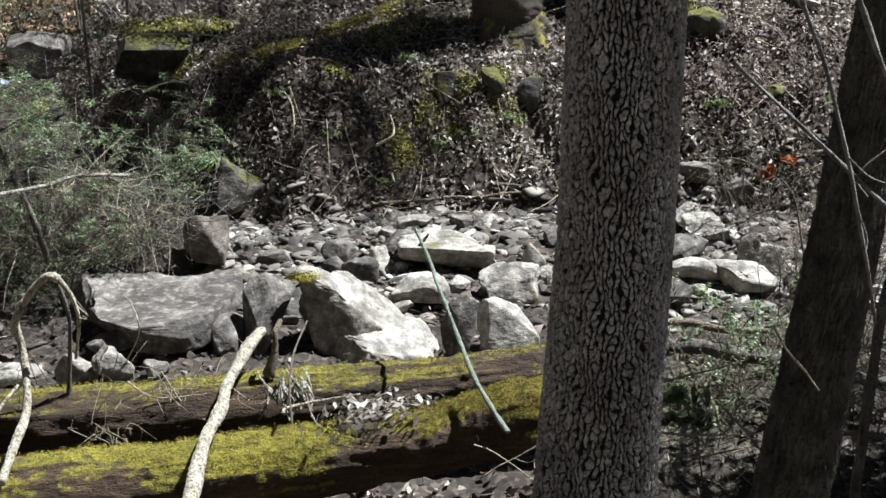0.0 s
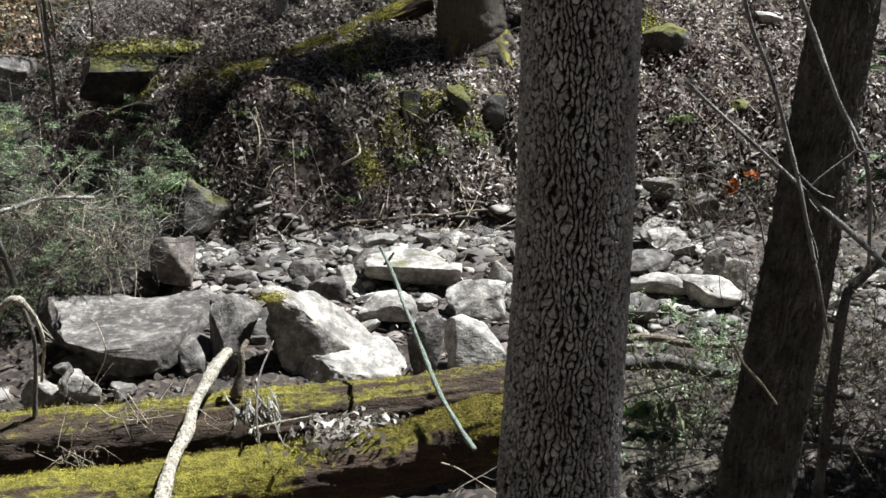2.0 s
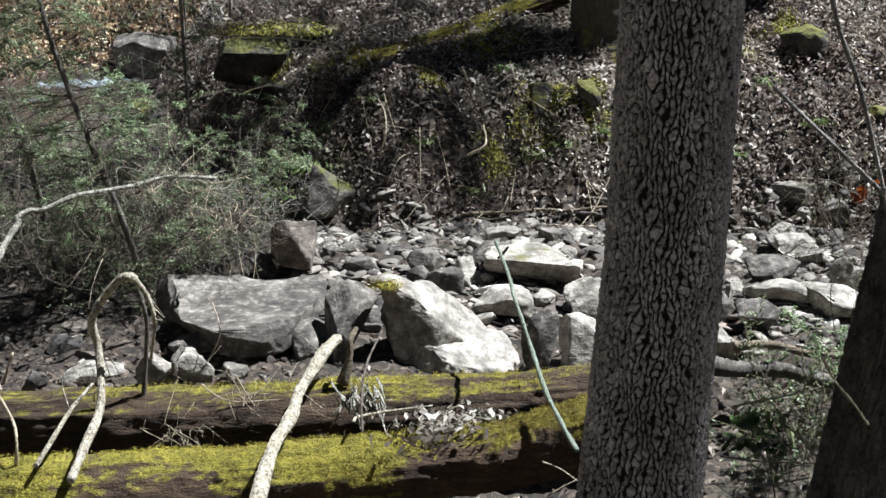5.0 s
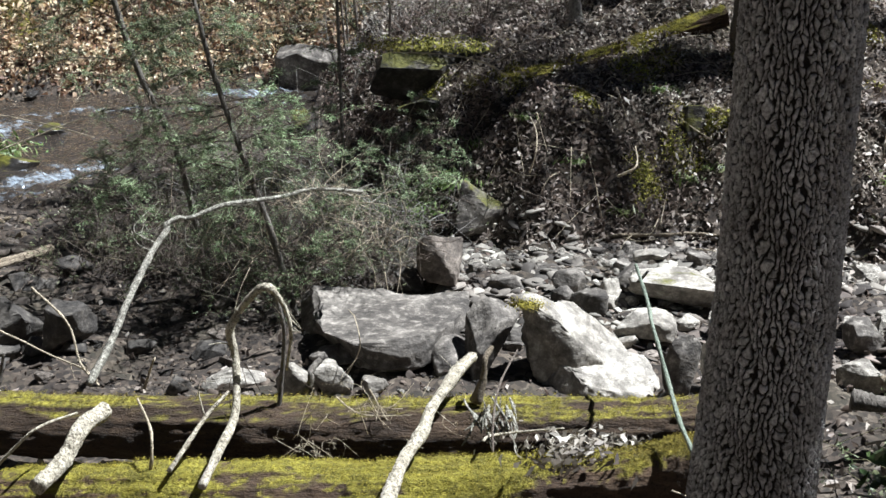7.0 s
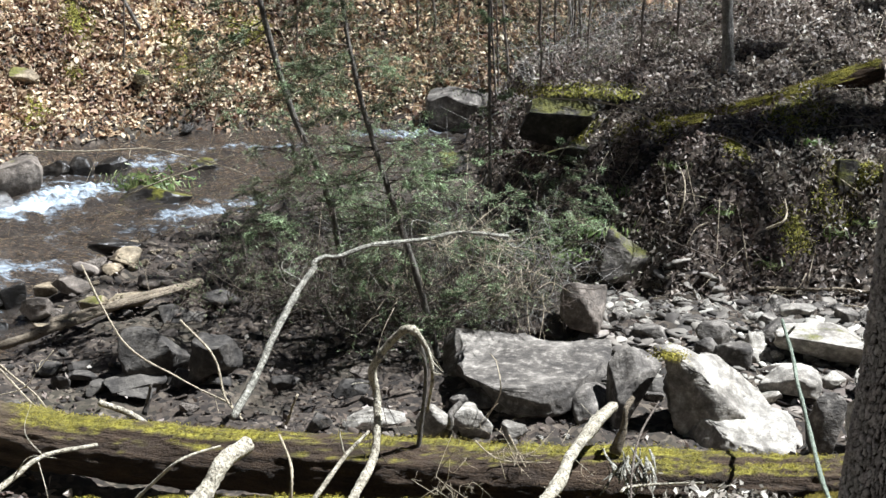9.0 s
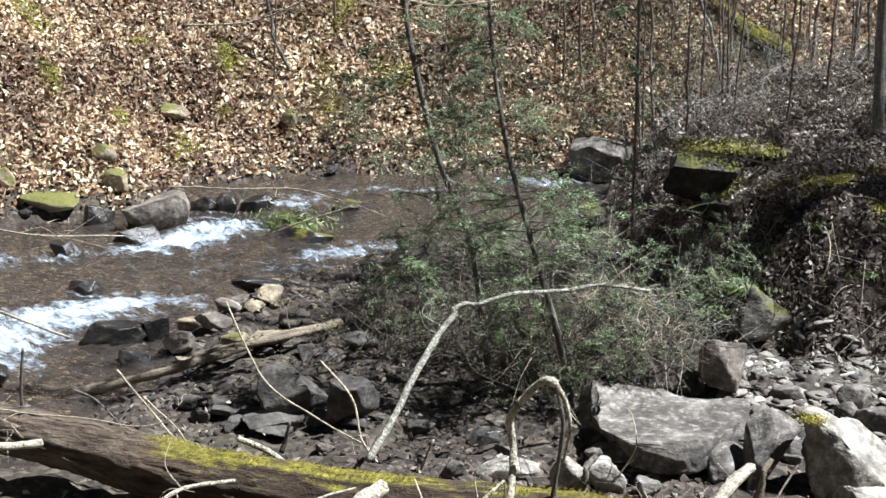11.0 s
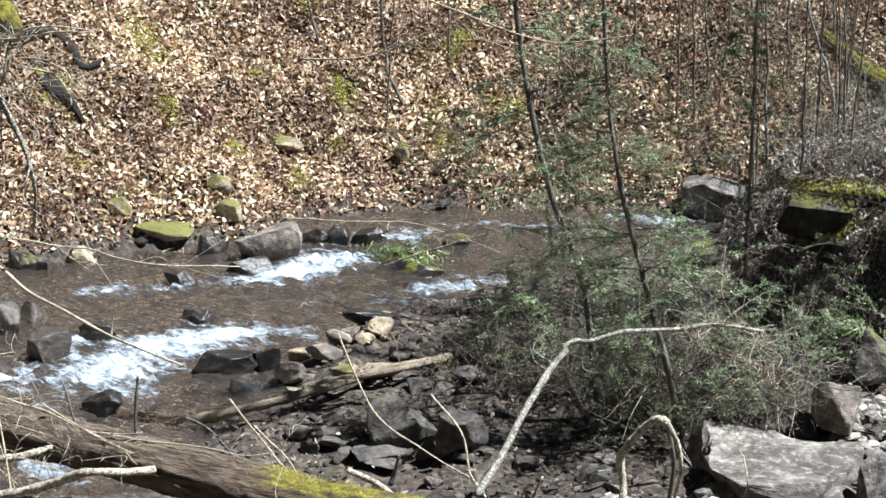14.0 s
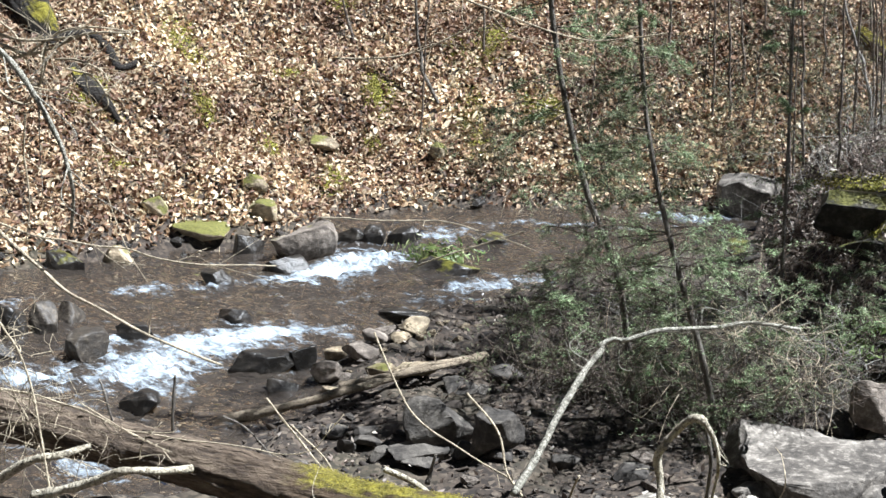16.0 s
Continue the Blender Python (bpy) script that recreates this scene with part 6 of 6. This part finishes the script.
# dense unseen hemlocks, added up and beside the bank to dapple shade below
for k, (x, y, top, reach, low, n, lv, size, label) in enumerate(((6.4, 18.0, 19.0, 3.4, 0.55, 120, 6500, 0.027, "tall unseen hemlock added to shade the upper bank"), (6.6, 16.3, 19.0, 3.2, 0.55, 150, 11000, 0.027, "tall unseen hemlock added to shade the bank foot"),
                                                                (5.0, 7.5, 10.5, 2.4, 0.25, 160, 22000, 0.042, "tall unseen hemlock added to shade the undergrowth"), (4.7, 8.6, 5.4, 1.7, 0.25, 100, 16000, 0.036, "dense young unseen hemlock added to shade the undergrowth"),
                                                                (6.0, 5.8, 15.0, 3.0, 0.45, 90, 9000, 0.042, "tall unseen hemlock added to shade the oak"))):
    z = float(land(x, y))
    hemlock([(x, y, z - 0.1), (x, y, z + 0.3 * top), (x, y, z + 0.65 * top), (x, y, z + top)], 0.014 * top, 0.03, reach, low, n, 12 + k, lv, label, "shade_hemlock", size)


# unseen wood added round and behind the viewer, to block light from the sky
for k, (x, y) in enumerate(((-7.5, -1.0), (-3.2, -4.5), (1.5, -6.0), (6.0, -2.5), (-12.5, 1.5))):
    z = float(land(x, y))
    hemlock([(x, y, z - 0.1), (x, y, z + 3), (x + 0.2, y, z + 7), (x + 0.2, y, z + 12)], 0.2, 0.04, 4.5, 0.12, 70, 90 + k, 7000, "tall unseen hemlock added behind the viewer to block skylight", "shade_hemlock", 0.08)


# ---- small growth and litter ----
def clump(name, x, y, z, size, n, mat, seed, label, category, leaf=0.03, long=2.5, up=0.6, tilt=0.8, tall=0.35):
    """A loose heap of leaves or fronds."""
    rng = np.random.RandomState(seed)
    p = rng.standard_normal((n, 3)) * np.array([size, size * 0.7, size * tall])
    p[:, 2] = np.abs(p[:, 2])
    ob = leaf_cloud(name, p, np.tile([0, -0.4, up], (n, 1)), leaf, mat, seed, tilt, long)
    ob.location = (x, y, z)
    return tagged(ob, label, category, kind="stuff")


clump("leaf_pile", 0.02, 8.15, 0.74, 0.15, 330, M_PALE_LEAF, 5, "heap of bleached dead leaves between the logs", "leaves", 0.032, 1.9, 0.3, 1.2)
clump("leaf_pile", 0.22, 8.30, 0.72, 0.12, 160, M_PALE_LEAF, 6, "small heap of bleached dead leaves between the logs", "leaves", 0.032, 1.9, 0.3, 1.2)
for k, (x, y) in enumerate(((0.95, 13.45), (0.75, 13.5), (0.2, 13.3), (1.3, 13.6), (-0.6, 13.7), (-1.0, 13.9), (0.5, 14.1), (-0.2, 13.5), (2.3, 13.3), (2.6, 13.8), (1.9, 13.9), (3.0, 13.4))):
    clump("fern", x, y, float(land(x, y)) + 0.02, 0.07, 60, M_FERN, 20 + k, "pale green fern clump on the bank", "fern", 0.016, 4.0, 0.3, 1.2)
for k, (x, y) in enumerate(((-1.55, 13.3), (-1.85, 13.2), (-1.3, 13.45), (-2.1, 13.4))):
    clump("fern", x, y, float(land(x, y)) + 0.25, 0.16, 420, M_FERN, 30 + k, "bright green fern clump below the bank", "fern", 0.018, 3.5, 0.5, 1.0)
def moss_patch(x, y, wide, n, seed):
    """Short dense moss lying on the ground."""
    rng = np.random.RandomState(seed)
    lobes = rng.standard_normal((4, 2)) * wide * 0.7
    p = lobes[rng.randint(0, 4, n)] + rng.standard_normal((n, 2)) * wide * 0.45
    px, py = x + p[:, 0], y + p[:, 1]
    rise = 0.05 * np.exp(-((p / wide) ** 2).sum(1))
    c = np.stack([p[:, 0], p[:, 1], land(px, py) - float(land(x, y)) + rise + rng.uniform(0.005, 0.03, n)], -1)
    ob = leaf_cloud("moss_patch", c, slope_normal(px, py), 0.013, M_MOSS_GREEN, seed, 0.9, 1.6)
    ob.location = (x, y, float(land(x, y)))
    return tagged(ob, "yellow green moss patch among fallen leaves", "moss", kind="stuff")


for k, (x, y, w) in enumerate(((-10.2, 18.1, 0.2), (-9.6, 17.4, 0.15), (-8.2, 19.2, 0.2), (-9.1, 18.6, 0.12), (-7.2, 20.6, 0.25), (-6.2, 20.0, 0.2), (-10.6, 16.6, 0.2), (-9.9, 16.0, 0.12), (-8.0, 17.8, 0.16), (-6.9, 19.4, 0.2), (-9.3, 20.4, 0.25), (-10.4, 19.6, 0.2),
                               (-7.9, 18.5, 0.1), (-8.8, 17.6, 0.14), (0.72, 13.75, 0.1), (0.95, 13.85, 0.1), (1.22, 13.7, 0.1), (0.4, 13.5, 0.1), (-0.1, 13.9, 0.1), (2.4, 14.2, 0.12), (2.9, 14.6, 0.12), (2.2, 14.9, 0.12), (-0.9, 14.6, 0.14), (0.3, 14.6, 0.14), (-1.6, 15.2, 0.14))):
    moss_patch(x, y, w, int(2600 * (w / 0.15) ** 2), 50 + k)
clump("moss_patch", -0.36, 10.46, 0.735, 0.055, 1500, M_MOSS, 150, "yellow green moss on the crown of the pale boulder", "moss", 0.007, 1.7, 1.0, 0.7, 0.4)
clump("fern", -6.1, 16.0, 0.12, 0.22, 260, M_FERN, 71, "green drowned plant on a stream stone", "plant", 0.03, 3.5)
for k, (x, y, z) in enumerate(((-1.9, 15.6, 1.42), (-1.5, 15.6, 1.42), (-1.25, 15.6, 1.40))):
    clump("leaf_pile", x, y, z, 0.22, 150, M_LITTER, 130 + k, "brown fallen leaves lying on the ledge", "leaves", 0.035, 1.7, 1.0, 0.8, 0.08)
for k, (x, y, z) in enumerate(((-1.95, 15.45, 1.40), (-1.6, 15.45, 1.42), (-1.3, 15.5, 1.40))):
    clump("moss_patch", x, y, z, 0.2, 900, M_MOSS_GREEN, 140 + k, "green moss cushion on the dark ledge", "moss", 0.016, 1.6, 1.0, 0.8, 0.16)
for x, z, seed in ((2.57, 1.73, 72), (2.45, 1.66, 73)):
    clump("orange_leaf", x, 9.5, z - 0.02, 0.022, 7, M_RED, seed, "curled orange dead leaf caught on a twig", "leaf", 0.055, 1.4)
stick("branch", [(2.75, 9.55, 0.35), (2.72, 9.52, 0.9), (2.6, 9.5, 1.5), (2.40, 9.5, 1.68), (2.2, 9.5, 1.75)], 0.008, 0.003, M_TWIG, "thin arching twig holding dead orange leaves", 75, twigs=6, spread=0.3)
clump("rhododendron", 1.60, 7.6, 0.92, 0.09, 26, M_LEAF, 74, "glossy green rhododendron leaves beside the oak", "plant", 0.042, 2.6, 0.8, 0.6)
clump("rhododendron", 1.56, 7.6, 1.06, 0.08, 22, M_LEAF, 76, "glossy green rhododendron leaves beside the oak", "plant", 0.040, 2.6, 0.8, 0.6)
stick("branch", [(1.75, 7.7, 0.3), (1.70, 7.65, 0.7), (1.62, 7.6, 0.98), (1.53, 7.6, 1.12)], 0.006, 0.003, M_GREENTWIG, "green rhododendron stem beside the oak", 77)
shrub(2.10, 9.2, 0.3, 0.7, 18, 91, 1500, "bright green hemlock seedling behind the oak", M_NEEDLE, 0.016, M_GREENTWIG)

rng = np.random.RandomState(9)
strips = []
for k in range(30):
    x, y, z = -0.40 + rng.normal(0, 0.065), 8.51 + rng.normal(0, 0.03), 0.76 + rng.rand() * 0.17
    l, lean = 0.04 + 0.12 * rng.rand() ** 1.3, rng.normal(0.1, 0.4)
    strips.append(tube([(x, y, z), (x + lean * l * 0.4 + rng.normal(0, 0.008), y - 0.03, z - 0.5 * l), (x + lean * l + rng.normal(0, 0.02), y - 0.05 - 0.05 * rng.rand(), z - l)], (0.005, 0.006 + 0.010 * rng.rand(), 0.004), 9, 7, k, 0.35, 0.12, 0.45))
v, f = joined(strips)
tagged(mesh_object("splinter_tuft", v, f, M_LICHEN), "shredded pale bark where a branch broke off the log", "wood", kind="stuff")

pieces = []
for _ in range(480):
    x, y = (rng.uniform(-3.3, 4), rng.uniform(12.9, 16.5)) if rng.rand() < 0.6 else (rng.uniform(-11, -3), rng.uniform(14.5, 22))
    z = float(land(x, y))
    a, l = rng.uniform(0, 6.283), rng.uniform(0.12, 0.6)
    e = np.array([x + math.cos(a) * l, y + math.sin(a) * l])
    pieces.append(tube([(x, y, z + 0.02), ((x + e[0]) / 2, (y + e[1]) / 2, float(land(*((x + e[0]) / 2, (y + e[1]) / 2))) + rng.uniform(0.03, 0.09)), (e[0], e[1], float(land(*e)) + rng.uniform(0.01, 0.12))], (rng.uniform(0.003, 0.008), 0.002), 7, 5, 5, 0.1))
v, f = joined(pieces)
tagged(mesh_object("dead_twigs", v, f, M_STRAW), "dry dead twigs strewn over the leafy slopes", "twigs", kind="stuff")


def tangle(x, y, z, wide, high, n, seed, mat, label, radius=0.003):
    """A loose tangle of fine bare twigs."""
    rng = np.random.RandomState(seed)
    st = rng.standard_normal((n, 3)) * [wide * 0.4, wide * 0.25, high * 0.3]
    st[:, 2] = np.abs(st[:, 2]) * 0.7 - 0.05
    wy = rng.standard_normal((n, 3)) + [0, 0, 0.4]
    pieces, along = twiggery(st, wy, wide * rng.uniform(0.25, 0.8, n), radius, rng, 0.35, 5, 9)
    k = rng.randint(0, n, n * 2)
    more, fine = twiggery(np.array([along[i][rng.randint(3, 14)] for i in k]), rng.standard_normal((n * 2, 3)), wide * rng.uniform(0.1, 0.3, n * 2), radius * 0.6, rng, 0.35, 4, 6)
    v, f = joined(pieces + more)
    ob = mesh_object("twig_tangle", v, f, mat)
    ob.location = (x, y, z)
    return tagged(ob, label, "twigs", kind="stuff")


tangle(-5.77, 8.30, 0.74, 0.6, 0.4, 26, 200, M_STRAW, "tangle of dry pale twigs beside the log", 0.003)
tangle(-6.12, 8.60, 1.27, 0.5, 0.5, 18, 201, M_STRAW, "tangle of dry pale twigs beside the log", 0.003)
tangle(-5.45, 8.70, 0.76, 0.4, 0.25, 16, 202, M_VINE, "fine brown twigs lying on the log", 0.0025)
tangle(-5.99, 8.80, 3.10, 0.6, 0.4, 26, 203, M_STRAW, "tangle of bare pale twigs over the creek", 0.0028)
tangle(-1.84, 8.40, 0.83, 0.4, 0.25, 14, 204, M_VINE, "fine brown twigs lying on the log", 0.0025)
tangle(-1.38, 8.30, 0.68, 0.25, 0.15, 16, 205, M_STRAW, "small heap of dry twigs on the mossy log", 0.0022)
tangle(-0.99, 8.60, 0.79, 0.4, 0.25, 14, 206, M_STRAW, "loose thin twigs across the log", 0.0022)
tangle(-1.73, 11.20, 1.23, 0.55, 0.35, 34, 207, M_STRAW, "tangle of bare pale twigs over the thicket", 0.0028)
tangle(-1.51, 11.40, 0.89, 0.5, 0.4, 34, 208, M_TWIG, "tangle of bare grey twigs over the thicket", 0.0028)
tangle(-2.78, 10.60, 0.94, 0.6, 0.4, 34, 209, M_TWIG, "tangle of bare grey twigs over the thicket", 0.0028)
tangle(1.57, 7.00, 1.14, 0.35, 0.2, 16, 210, M_STRAW, "tangle of dry twigs in the shade of the oak", 0.0028)
tangle(1.48, 6.80, 1.04, 0.3, 0.15, 14, 211, M_STRAW, "tangle of dry twigs in the shade of the oak", 0.0028)
tangle(1.91, 5.60, 1.96, 0.5, 0.35, 40, 212, M_TWIG, "tangle of grey twigs beside the leaning tree", 0.0022)
tangle(1.98, 6.00, 2.12, 0.5, 0.35, 30, 213, M_TWIG, "tangle of grey twigs beside the leaning tree", 0.0022)
for k, (x, y, z, wide, high, mat, r) in enumerate(((-1.75, 11.75, 0.62, 0.6, 0.5, M_VINE, 0.003), (-1.6, 11.6, 0.75, 0.55, 0.45, M_STRAW, 0.0042), (-2.15, 11.6, 0.75, 0.6, 0.5, M_TWIG, 0.0032), (-1.6, 11.9, 0.45, 0.5, 0.45, M_VINE, 0.003),
                                                  (-2.6, 11.6, 0.65, 0.7, 0.4, M_STRAW, 0.0040), (-3.1, 11.7, 0.55, 0.7, 0.4, M_TWIG, 0.003), (-1.5, 12.2, 0.8, 0.5, 0.4, M_STEM, 0.004), (-2.3, 12.0, 1.0, 0.6, 0.5, M_STEM, 0.003))):
    tangle(x, y, z, wide, high, 30, 220 + k, mat, "tangle of bare arching twigs in the thicket", r)
